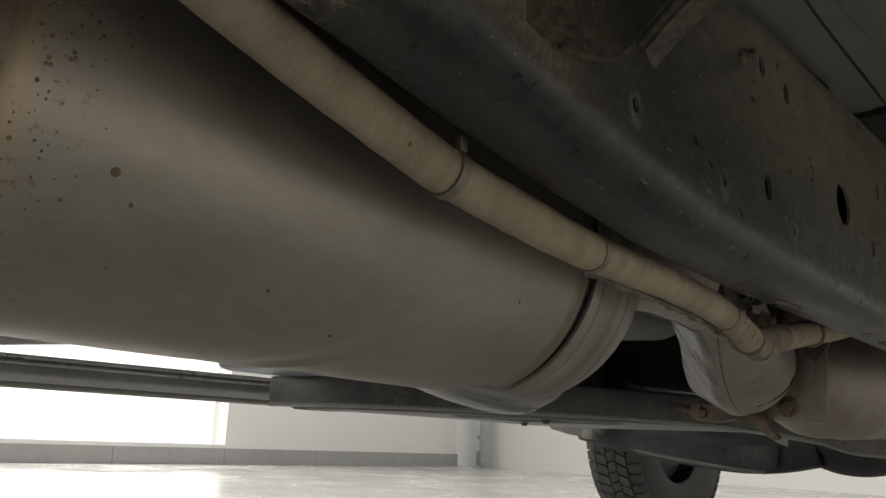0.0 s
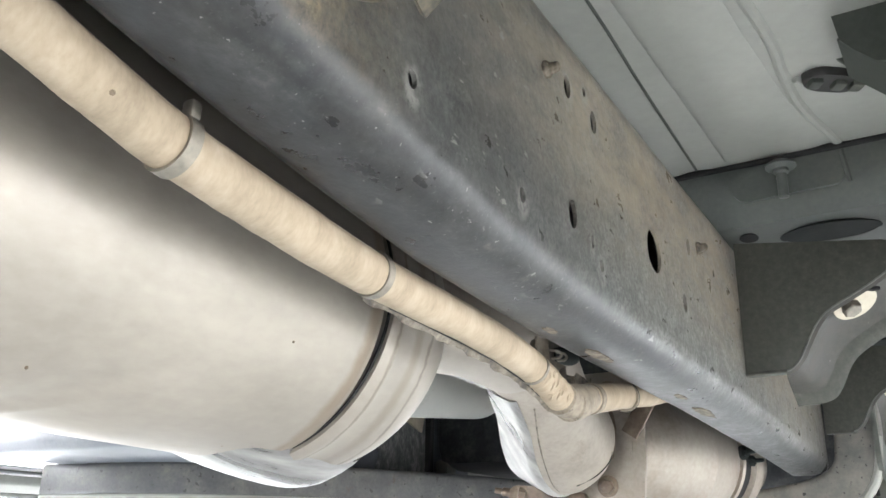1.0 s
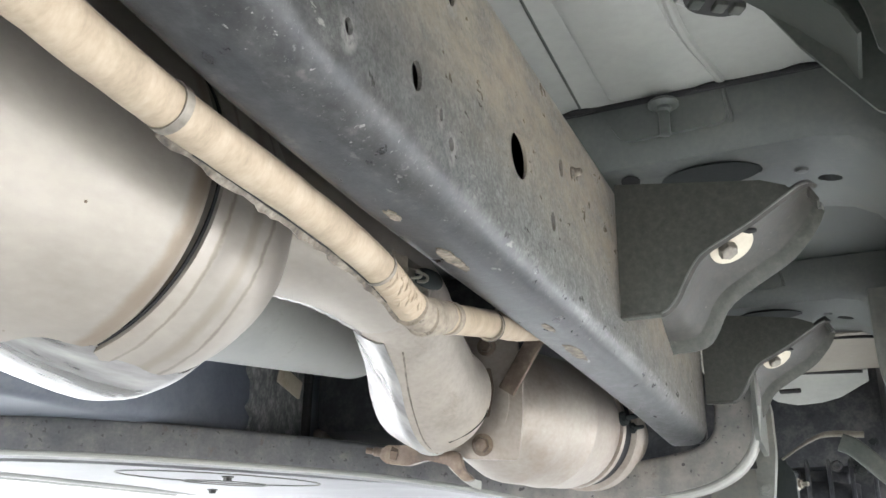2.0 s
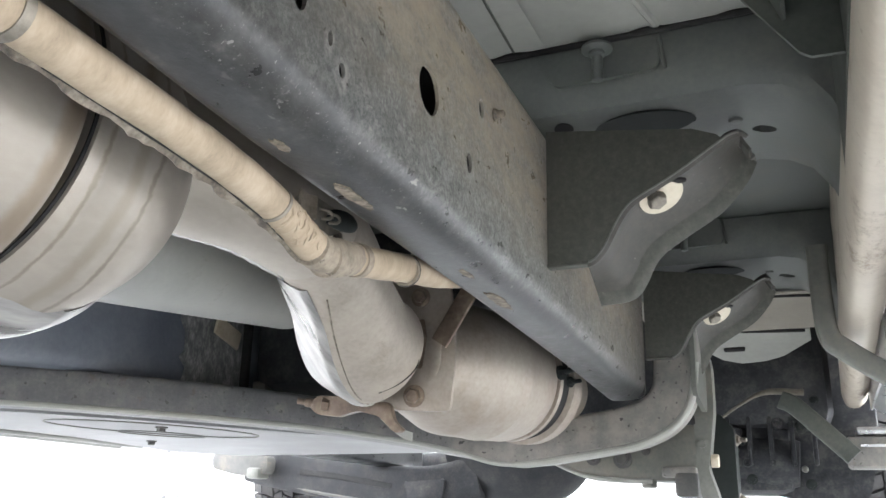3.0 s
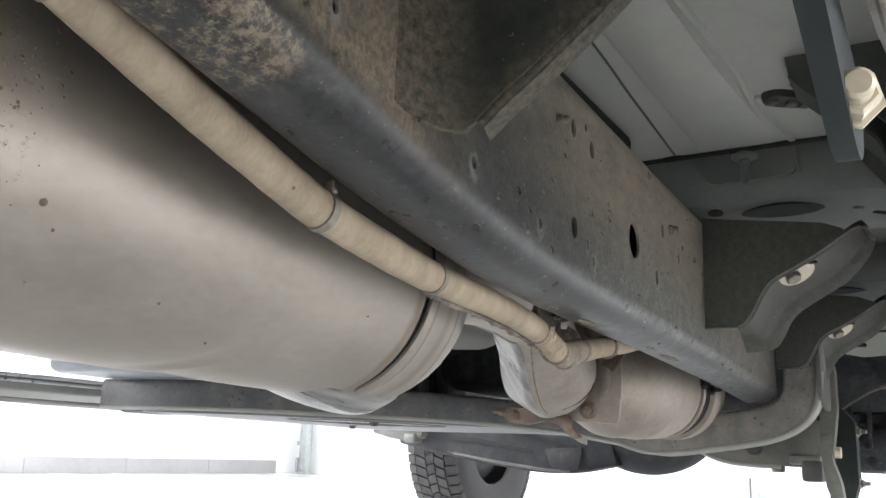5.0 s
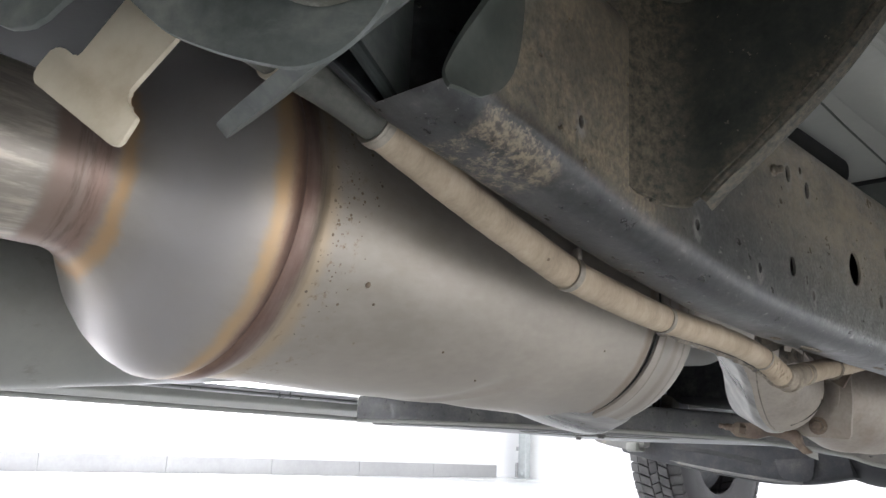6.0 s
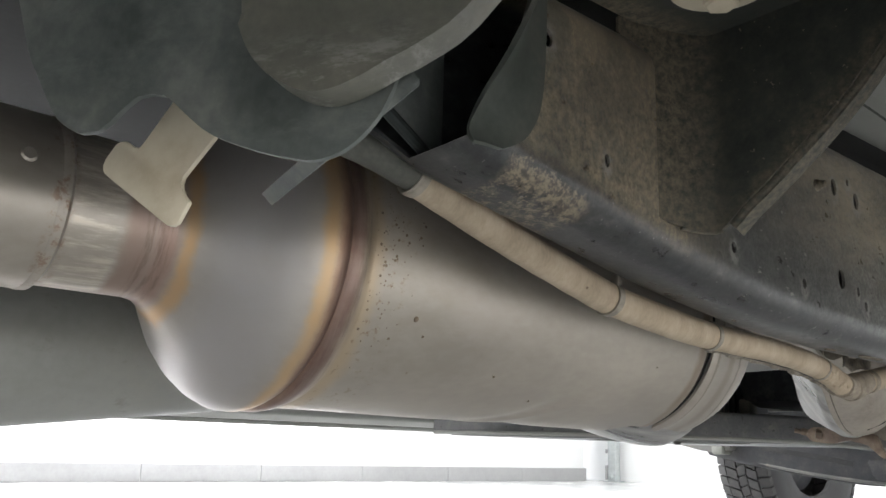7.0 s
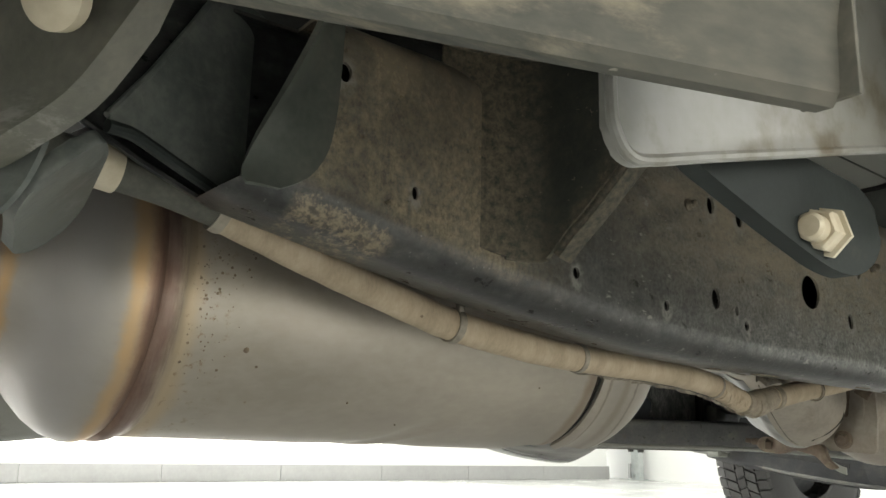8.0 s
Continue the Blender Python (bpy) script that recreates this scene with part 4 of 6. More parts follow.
for y0, n in ((0.395, 2), (0.72, 5)):
    for k in range(n):
        y = y0 + 0.0095 * k + 0.003 * math.sin(k * 5)
        q = [float(np.interp(y, [r[1] for r in LINE], [r[i] for r in LINE])) for i in range(4)]
        part("fold", turned([(-0.0016, q[3] * 0.98), (0, q[3] * 1.018), (0.0014, q[3] * 0.98)], q[:3], (q[0] + 0.002 * math.sin(k * 3), q[1] + 0.05, q[2] - 0.008), 28, None, False), WRAP, line)
random.seed(21)
creases = bmesh.new()
for k in range(26):
    y = 0.714 + 0.043 * k / 25 + random.uniform(-0.002, 0.002)
    q = [float(np.interp(y, [r[1] for r in LINE], [r[i] for r in LINE])) for i in range(4)]
    mid, span, lean = radians(random.gauss(-25, 22)), radians(random.uniform(10, 26)), random.uniform(-0.003, 0.003)
    tube([(q[0] + q[3] * 0.998 * math.cos(mid + span * u), y + lean * u + 0.0006 * math.sin(4 * u + k), q[2] + q[3] * 0.998 * math.sin(mid + span * u), (0.0007 + 0.0003 * (k % 3)) * (1 - 0.75 * u * u)) for u in (-1, -0.5, 0, 0.5, 1)], 6, 2, True, creases)
tagged(part("creases", creases, WRAP, line, "crumpled creases in the sleeve"), kind="stuff")
part("stain_dot", turned([(-0.001, 0.0013), (0.0003, 0.0012), (0.0005, 0.0006)], (-0.2652, 0.292, 0.4889), (-0.15, 0.292, 0.424), 10), SPECK, line)
part("joint", tube([(-0.2925, 0.757, 0.4455, R * 0.9), (-0.293, 0.775, 0.443, R * 1.04), (-0.293, 0.79, 0.4435, R * 1.08), (-0.293, 0.808, 0.4475, R * 1.06), (-0.293, 0.824, 0.452, R * 0.96)], 28, 8, wobble=0.06), GRUBBY, line)
part("branch", tube([(-0.293, 0.816, 0.45, R * 0.97), (-0.293, 0.865, 0.459, R * 0.97), (-0.292, 0.92, 0.4695, R * 0.97), (-0.29, 0.975, 0.479, R * 0.97), (-0.285, 1.02, 0.489, R * 0.97)], 28, 10, wobble=0.035), WRAP, line)
for a, b, r, w in (((-0.2925, 0.767, 0.443), (-0.293, 0.787, 0.4405), 1.07, 0.005), ((-0.293, 0.79, 0.4435), (-0.293, 0.808, 0.4478), 1.16, 0.011), ((-0.293, 0.83, 0.4525), (-0.293, 0.865, 0.459), 1.06, 0.005), ((-0.2915, 0.915, 0.4665), (-0.29, 0.975, 0.479), 1.04, 0.0018)):
    part("joint_collar", turned([(-w, R * 0.9), (-w * 0.8, R * r), (w * 0.8, R * r), (w, R * 0.9)], a, b, 28, None, False), GRUBBY, line)
hose = part("hose", tube([(-0.25, -0.06, 0.57, 0.0115), (-0.256, -0.01, 0.563, 0.012), (-0.259, 0.035, 0.5565, 0.0125), (-0.263, 0.08, 0.5515, 0.0128), (-0.268, 0.12, 0.544, 0.0128)], 24, 8), MOUNT, line, "dusty black rubber hose end")
part("collar", turned([(-0.007, 0.0122), (-0.007, 0.0148), (0.007, 0.0148), (0.007, 0.0122)], (-0.2585, 0.036, 0.5562), (-0.262, 0.075, 0.552), 28, None, False), CREAM, hose, "cream hose collar")
part("bright_ring", turned([(-0.0015, 0.013), (-0.0015, 0.0152), (0.0015, 0.0152), (0.0015, 0.013)], LINE[0][:3], LINE[1][:3], 28, None, False), CLAMP, line)


def clamp(i, width=0.007, thick=1.12, screw=True):
    p, q = Vector(LINE[i][:3]), Vector(LINE[i + 1][:3])
    d = (q - p).normalized()
    ob = part("clamp", turned([(-width / 2, LINE[i][3] * 1.0), (-width / 2, LINE[i][3] * thick), (width / 2, LINE[i][3] * thick), (width / 2, LINE[i][3] * 1.0)], p, q, 32, None, False), CLAMP, line)
    if screw:
        part("screw", boxm(Matrix.Translation(p + Vector((0.008, 0.001, R * 1.12))), (0.007, 0.006, 0.009), 0.0015), CLAMP, ob)
    return ob


clamp(3)
clamp(5, 0.006, 1.08, False)
clamp(0, 0.008)
clamp(8, 0.003, 1.06, False)
torn = []
random.seed(12)
for k in range(46):
    y = 0.49 + 0.275 * k / 45
    q = [float(np.interp(y, [r[1] for r in LINE], [r[i] for r in LINE])) for i in range(4)]
    w = 0.003 * math.sin(math.pi * (k + 0.5) / 46) ** 0.5 + 0.0008 * math.sin(k * 0.9)
    j = random.uniform(-0.0014, 0.0014)
    torn.append([(q[0] - 0.62 * e - 0.2 * j, y, q[2] - 0.78 * e + 0.5 * j) for e in (q[3] * 0.9, q[3] + 0.0015 + w * 0.3 + j * 0.5, q[3] + 0.002 + w + j)])
part("torn_edge", sheet(torn, 0.0011), FOIL, line, "frayed dirty foil edge of the sleeve")
part("seam_shadow", tube([(q[1][0] * 0.35 + q[0][0] * 0.65 + 0.002, q[1][1], q[1][2] * 0.35 + q[0][2] * 0.65 - 0.0012, 0.0008) for q in torn[4:-4:4]], 8, 4), DARK, line)
sensor = thing("pipe_fitting", "dirty pipe fitting with torn foil behind the frame rail", "fitting")
part("backing_plate", plate(rounded([(0.799, 0.492), (0.811, 0.508), (0.836, 0.513), (0.88, 0.512), (0.894, 0.506), (0.879, 0.497), (0.857, 0.486), (0.835, 0.481), (0.818, 0.482)], 0.004), "x", -0.341, -0.336, 0.0015), CLAMP, sensor, "dull grey fitting plate")
part("dirty_lug", sheet([[(-0.332 - 0.003 * math.sin(3 * u), 0.8 + 0.026 * u, 0.484 + 0.024 * v + 0.006 * u - 0.004 * u * v) for v in (0, 0.3, 0.6, 1)] for u in (0, 0.25, 0.5, 0.75, 1)], 0.002), GRUBBY, sensor, "dirt-caked sleeve lug")
for k in range(2):
    part("wire_hook", tube([(-0.331, 0.83 + 0.012 * k, 0.501, 0.001), (-0.327, 0.838 + 0.012 * k, 0.501, 0.0014), (-0.325, 0.841 + 0.012 * k, 0.498, 0.0014), (-0.327, 0.84 + 0.012 * k, 0.495, 0.0014), (-0.332, 0.835 + 0.012 * k, 0.494, 0.0013)], 8, 5), CLAMP, sensor, "bent wire hook")
part("fitting_body", tube([(-0.337, 0.85, 0.501, 0.006), (-0.331, 0.858, 0.501, 0.0085), (-0.33, 0.872, 0.502, 0.0085), (-0.332, 0.885, 0.503, 0.006)], 20, 4), STRAP, sensor)
random.seed(5)
part("foil_tab", sheet([[(-0.34 + random.uniform(-0.003, 0.003), 0.865 + 0.012 * i, 0.474 + 0.009 * j + 0.004 * math.sin(i * 1.9) + random.uniform(-0.002, 0.002)) for j in range(3)] for i in range(8)], 0.0012), FOIL, sensor, "crumpled foil tab")
part("wire_tie", tube([(-0.292 + 0.0136 * math.cos(a * math.pi / 6), 0.917 - 0.002 * math.sin(a * math.pi / 6), 0.467 + 0.0136 * math.sin(a * math.pi / 6), 0.0011) for a in range(13)] , 8, 2), DARK, sensor)
part("tie_tail", tube([(-0.287, 0.915, 0.479, 0.0014), (-0.28, 0.912, 0.486, 0.0016), (-0.284, 0.918, 0.493, 0.0014), (-0.292, 0.922, 0.495, 0.001)], 8, 4), CLAMP, sensor)

# ---- drive shaft ----
shaft = thing("drive_shaft", "smooth pale grey drive shaft sloping along the truck", "drive shaft")
part("shaft_tube", tube([(-0.7, -1.2, 0.312, 0.078), (-0.7, 1.33, 0.603, 0.078)], 64, 1), SHAFT, shaft)
part("yoke", tube([(-0.7, 1.33, 0.603, 0.07), (-0.7, 1.38, 0.608, 0.055), (-0.7, 1.46, 0.612, 0.05)], 32, 3), DUSTY, shaft)


# ---- crossmember ----
xm = thing("crossmember", "dusty black curved gearbox crossmember under the frame", "crossmember")
XM = [(-0.185, 1.775, 0.63), (-0.186, 1.775, 0.52), (-0.198, 1.775, 0.455), (-0.245, 1.775, 0.418), (-0.34, 1.775, 0.398), (-0.48, 1.775, 0.382), (-0.58, 1.755, 0.392), (-0.67, 1.665, 0.408), (-0.77, 1.5, 0.418), (-0.88, 1.31, 0.42), (-1.02, 1.13, 0.42), (-1.16, 1.05, 0.42), (-1.33, 1.035, 0.42)]


def swept(path, w, h, r=0.01, n=6):
    """A box beam that may turn on the level; w is its breadth, h its upright height."""
    bm = bmesh.new()
    line3 = smooth_path([(*p[:3], p[3] if len(p) > 3 else h) for p in path], n)
    loops = []
    for i, q in enumerate(line3):
        d = Vector(line3[min(i + 1, len(line3) - 1)][:3] - line3[max(i - 1, 0)][:3]).normalized()
        side = Vector((-d.y, d.x, 0))
        side = side.normalized() if side.length > 0.35 else Vector((0, -1, 0))
        up = d.cross(side).normalized()
        loops.append([Vector(q[:3]) + side * u + up * v for u, v in rounded([(-w / 2, -q[3] / 2), (w / 2, -q[3] / 2), (w / 2, q[3] / 2), (-w / 2, q[3] / 2)], r, 4)])
    return rings(bm, loops)


part("beam", swept([(*p, 0.072 if i < 6 else 0.055) for i, p in enumerate(XM)], 0.075, 0.072), BEAM, xm)
low_edge = []
line3 = smooth_path([(*p, 0.036 if i < 5 else 0.0275) for i, p in enumerate(XM[1:])], 6)
for i, q in enumerate(line3):
    d = Vector(line3[min(i + 1, len(line3) - 1)][:3] - line3[max(i - 1, 0)][:3]).normalized()
    side = Vector((-d.y, d.x, 0))
    side = side.normalized() if side.length > 0.35 else Vector((0, -1, 0))
    side = side if side.x - side.y > 0 else -side
    n = Vector((d.z, 0, -d.x)).normalized() if i < 30 else Vector((0, 0, -1))
    n = n if n.x - n.z > 0 else -n
    e = Vector(q[:3]) + side * 0.0345 + n * (q[3] - 0.002)
    low_edge.append((*e, 0.007 if i < 24 else 0.0045))
# Pale tube: light on the beam's lower edge put into its colour.
part("lit_lower_edge", tube(low_edge, 10, 1), PAN, xm, "pale lower edge coloured as lit")
UND = rounded([(-0.3, 1.85), (-0.3, 1.79), (-0.56, 1.79), (-0.7, 1.68), (-0.8, 1.52), (-0.91, 1.33), (-1.03, 1.16), (-1.16, 1.08), (-1.3, 1.06), (-1.29, 1.5), (-1.38, 1.9), (-1.3, 2.05), (-0.7, 2.0), (-0.45, 1.9)], 0.03)
part("underside_plate", plate(UND, "z", 0.389, 0.3935, 0.001), UNDER, xm, "pale grey underside plate with pressed ovals")
for k, (cx, cy, rx, ry) in enumerate(((-1.0, 1.42, 0.1, 0.17), (-1.06, 1.5, 0.045, 0.075))):
    part("pressed_oval", tube([(cx + rx * math.cos(2 * math.pi * i / 28) + ry * 0.35 * math.sin(2 * math.pi * i / 28), cy + ry * math.sin(2 * math.pi * i / 28), 0.3885, 0.0013) for i in range(29)], 8, 1), CROSS, xm)
for px, py in ((-0.97, 1.394), (-1.2, 1.63), (-0.62, 1.86), (-0.5, 1.87)):
    bolt(xm, (px, py, 0.389), (0, 0, -1), 0.007, DUSTY)
part("end_plate", plate(rounded([(1.72, 0.46), (1.85, 0.44), (1.87, 0.64), (1.73, 0.64)], 0.02), "x", -0.158, -0.15), CROSS, xm)


# ---- body mounts ----
def resample(pts, n):
    """n points at even steps along an open line."""
    p = np.array(smooth_path([(*q, 0) for q in pts], 5))[:, :3]
    run = np.concatenate(([0], np.cumsum(np.linalg.norm(np.diff(p, axis=0), axis=1))))
    return [Vector([float(np.interp(run[-1] * k / (n - 1), run, p[:, i])) for i in range(3)]) for k in range(n)]


def body_mount():
    t = thing("body_mount_bracket", "dark pressed steel body mount bracket with curved flange", "bracket")
    inner = [(-0.03, 0.6315), (-0.057, 0.614), (-0.076, 0.602), (-0.1, 0.589), (-0.124, 0.576), (-0.137, 0.562), (-0.149, 0.541), (-0.156, 0.528), (-0.166, 0.517), (-0.174, 0.514)]
    outer = [(-0.006, 0.638), (-0.013, 0.622), (-0.027, 0.603), (-0.046, 0.584), (-0.082, 0.562), (-0.108, 0.545), (-0.121, 0.53), (-0.132, 0.508), (-0.145, 0.495), (-0.18, 0.4915)]
    part("web", plate([(-0.216, 0.67), (-0.06, 0.648), (-0.036, 0.638)] + inner + [(-0.216, 0.515)], "y", 1.1, 1.104, 0.001), MOUNT, t)
    n = 40
    a, b = resample([(x, 1.1, z) for x, z in inner], n), resample([(x, 1.19, z) for x, z in outer], n)
    a, b = [a[0] + (a[0] - a[1]) * k * 1.1 for k in (5, 4, 3, 2, 1)] + a, [b[0] + (b[0] - b[1]) * 0.05 * k for k in (5, 4, 3, 2, 1)] + b
    ends = [(0.3, 0.68), (0.17, 0.82), (0.08, 0.91), (0.03, 0.97)]
    rows, rim, fold, border = [], [], [], []
    for i, (p, q) in enumerate(zip(a, b)):
        u0, u1 = ends[i] if i < len(ends) else (0.0, 1.0)
        d = (a[min(i + 1, len(a) - 1)] - a[max(i - 1, 0)]).normalized()
        nrm = d.cross((q - p).normalized())
        nrm = nrm if nrm.x - nrm.z > 0 else -nrm
        at = lambda u, h: p + (q - p) * (u0 + (u1 - u0) * u) + nrm * h
        edge = 0.85
        rows.append([at(u, h) for u, h in ((0, 0.0015), (0.04, -0.003), (0.12, -0.009), (0.3, -0.015), (0.55, -0.018), (0.72, -0.0165), (edge, -0.01))])
        border.append([at(u, h) for u, h in ((edge, -0.01), (0.9, -0.005), (0.96, -0.001), (1.0, 0.0))])
        if i > 1:
            rim.append((*at(0.965, -0.0025), 0.0046 + 0.0005 * math.sin(i * 1.7)))
            fold.append((*at(0.012, 0.0), 0.0019))
    part("flange", sheet(rows, 0.004), FLANGE, t)
    part("dusty_rim", sheet(border, 0.004), MOUNT, t, "dusty worn rim")
    part("rolled_edge", tube(rim, 10, 1), RUBBED, t, "rubbed rolled edge")
    part("fold_edge", tube(fold, 8, 1), RUBBED, t, "thin pale line along the fold")
    part("bottom_lip", beam([(-0.216, 1.106, 0.514), (-0.195, 1.106, 0.514), (-0.172, 1.106, 0.514)], 0.014, 0.004, 0.0015), MOUNT, t)
    part("slot", plate([(-0.083 + 0.013 * math.cos(k * math.pi / 8), 1.116 + 0.006 * math.sin(k * math.pi / 8)) for k in range(16)], "z", 0.597, 0.6), DARK, t)
    i = min(range(len(a)), key=lambda k: abs(a[k].x + 0.103))
    d = (a[i + 1] - a[i - 1]).normalized()
    nrm = d.cross((b[i] - a[i]).normalized())
    nrm = nrm if nrm.x - nrm.z > 0 else -nrm
    c = a[i] + (b[i] - a[i]) * 0.25 - nrm * 0.008
    part("washer", turned([(-0.006, 0.022), (0, 0.0245), (0.003, 0.0245), (0.0035, 0.023)], c, c + nrm, 32), CREAM, t, "clean cream washer")
    bolt(t, c + nrm * 0.003 - (b[i] - a[i]) * 0.06 + d * 0.006, nrm, 0.0105, CLAMP, False)
    return t


mount = body_mount()
copy_thing(mount, Matrix.Translation((-0.014, 0.622, 0.008)))

# ---- cab floor ----
pan = thing("cab_floor", "pale grey painted cab floor pan with pressed ribs", "car floor")
part("pan", box(bmesh.new(), (-1.45, -0.7, 0.766), (0.14, 1.075, 0.78)), PAN, pan)
# Added dark sheet: darkens the pan here and cuts bounce onto the canister.
part("overhead_shade_sheet", box(bmesh.new(), (-1.1, -0.7, 0.735), (-0.275, 0.98, 0.768), 0.01), DARK, pan, "dark sheet added above the exhaust to deepen the shade")
part("front_pan", box(bmesh.new(), (-1.45, 1.0755, 0.7675), (0.14, 2.35, 0.78)), BARP, pan)
part("sealed_seam", tube([(-0.21, 0.3, 0.766, 0.0016), (-0.224, 0.7, 0.766, 0.0016), (-0.232, 0.84, 0.766, 0.0016), (-0.243, 1.07, 0.766, 0.0016)], 8, 6), GREEN, pan)
part("pressed_rib", tube([(-0.14, 0.3, 0.768, 0.006), (-0.125, 0.6, 0.768, 0.006), (-0.107, 0.815, 0.768, 0.006), (-0.108, 0.884, 0.768, 0.006), (-0.106, 0.965, 0.768, 0.006), (-0.086, 1.072, 0.768, 0.006)], 10, 6), PAN, pan)
part("pressed_step", sheet([[(x, y, z) for x, z in ((-0.206, 0.7655), (-0.199, 0.7625), (-0.155 + o, 0.7625), (-0.145 + o, 0.7655))] for y, o in ((0.3, 0.0), (0.8, 0.02), (0.95, 0.03), (1.06, 0.06))], 0.001), PAN, pan)
part("seam_strip", tube([(-0.9, 1.078, 0.763, 0.0035), (-0.25, 1.078, 0.764, 0.004), (-0.1, 1.078, 0.764, 0.004), (0.06, 1.078, 0.764, 0.0035)], 8, 3), DARK, pan)
for x in (-0.246, -0.095, -0.005):
    part("drain_gap", tube([(x - 0.022, 1.076, 0.764, 0.003), (x, 1.074, 0.764, 0.007), (x + 0.022, 1.076, 0.764, 0.003)], 10, 3, flat=0.6), DARK, pan)
plug = part("access_grommet", plate(rounded([(-0.096, 0.9), (-0.076, 0.893), (-0.045, 0.918), (-0.04, 0.938), (-0.062, 0.943), (-0.09, 0.922)], 0.012, 6), "z", 0.757, 0.7685, 0.003), RUBBER, pan, "black oval rubber grommet")
for dx, dy in ((-0.013, -0.01), (0.006, 0.004), (0.02, 0.014)):
    part("prong", boxm(pose(-0.07 + dx, 0.916 + dy, 0.757, 0, 0, 35), (0.012, 0.014, 0.01), 0.002), GREEN, plug)
part("grommet_lip", tube([(-0.1, 0.905, 0.765, 0.004), (-0.08, 0.93, 0.765, 0.005), (-0.055, 0.95, 0.765, 0.004)], 10, 4), PAN, pan)

part("toe_board", sheet([[(x, y, z) for y, z in ((1.97, 0.69), (2.08, 0.683), (2.16, 0.675), (2.205, 0.667))] for x in (-0.3, -0.2, -0.1, -0.02, 0.02, 0.05, 0.08)], 0.003), TOE, pan, "dusty tan toe board")
part("toe_panel", sheet([[(x, 2.212 + (y1 - 2.212) * u, 0.666 - (y1 - 2.212) * (0.3 * u + 0.17 * u * u)) for u in (0, 0.25, 0.5, 0.75, 1)] for x, y1 in ((-0.205, 2.235), (-0.19, 2.275), (-0.16, 2.305), (-0.12, 2.32), (-0.07, 2.315), (-0.03, 2.3), (0.0, 2.275), (0.03, 2.25))], 0.003), PAN, pan)
part("toe_gap", tube([(-0.11, 2.208, 0.664, 0.003), (-0.05, 2.209, 0.663, 0.0045), (0.02, 2.211, 0.66, 0.0035)], 8, 4), DARK, pan)
part("toe_slot", boxm(pose(-0.131, 2.272, 0.6385, -21, 0, 0), (0.046, 0.014, 0.008), 0.003), DARK, pan)
part("toe_seam", tube([(-0.03, 1.985, 0.684, 0.0025), (0.03, 1.99, 0.683, 0.003), (0.075, 2.0, 0.68, 0.0025)], 8, 4), DARK, pan)
pan.location.z = -0.007


def floor_bar(y0, dz):
    t = thing("floor_crossbar", "grey pressed steel floor crossbar under the cab", "floor beam")
    sect = [(1.088, 0.76), (1.09, 0.735), (1.094, 0.705), (1.105, 0.69), (1.13, 0.684), (1.22, 0.681), (1.29, 0.681), (1.31, 0.69), (1.33, 0.72), (1.335, 0.76)]
    bm = bmesh.new()
    xs = [-1.3, -0.6, -0.3, -0.22, -0.1, -0.04, 0.0, 0.03, 0.055, 0.075, 0.085]
    drop = [0, 0, 0, 0, 0, 0, 0.0, -0.006, -0.02, -0.05, -0.08]
    rings(bm, [[(x, y, z + (d if z < 0.73 else 0)) for y, z in sect] for x, d in zip(xs, drop)])
    b = part("beam", bm, BARP, t)
    cut(b, [rings(bmesh.new(), [[(0.008 + 0.013 * math.cos(k * math.pi / 8), 1.2 + 0.009 * math.sin(k * math.pi / 8), z) for k in range(16)] for z in (0.66, 0.7)]),
            rings(bmesh.new(), [[(-0.115 + 0.054 * u * math.cos(k * math.pi / 16), 1.15 + 0.03 * u * math.sin(k * math.pi / 16), z) for k in range(32)] for z, u in ((0.67, 1.06), (0.682, 1.0), (0.69, 0.95), (0.7, 0.85))])])
    part("recess", rings(bmesh.new(), [[(-0.115 + 0.056 * u * math.cos(k * math.pi / 16), 1.15 + 0.032 * u * math.sin(k * math.pi / 16), z) for k in range(32)] for z, u in ((0.683, 1.0), (0.69, 0.9), (0.697, 0.84), (0.699, 0.7))]), STRAP, t, "dark oval recess")
    part("stud_washer", turned([(-0.004, 0.01), (0, 0.0165), (0.003, 0.017), (0.006, 0.012)], (-0.148, 1.069, 0.744), (-0.148, 1.066, 0.6), 24), BARP, t)
    part("stud", turned([(0, 0.0085), (0.01, 0.0085), (0.012, 0.006), (0.04, 0.006), (0.041, 0.004)], (-0.148, 1.069, 0.744), (-0.148, 1.064, 0.6), 14), BARP, t)
    part("tab", plate(rounded([(-0.225, 0.762), (-0.085, 0.762), (-0.085, 0.715), (-0.2, 0.712), (-0.215, 0.74)], 0.012), "y", 1.083, 1.0885), BARP, t)
    part("tab_rim", tube([(-0.085, 1.083, 0.76, 0.002), (-0.083, 1.083, 0.735, 0.0025), (-0.08, 1.085, 0.715, 0.002)], 8, 4), BARP, t)
    for x in (-0.02, 0.035):
        part("dimple", turned([(-0.001, 0.008), (0.0015, 0.006), (0.002, 0.003)], (x, 1.17, 0.681), (x, 1.17, 0.5), 16), BARP, t)
    part("drain_hole", turned([(-0.001, 0.011), (0.0005, 0.011), (0.0006, 0.002)], (-0.203, 1.13, 0.684), (-0.203, 1.1, 0.5), 20), DARK, t)
    return t


fb = floor_bar(0, 0)
copy_thing(fb, Matrix.Translation((-0.005, 0.64, -0.002)))

gus = thing("sill_gusset", "dark pressed gusset plates between floor and sill", "gusset")
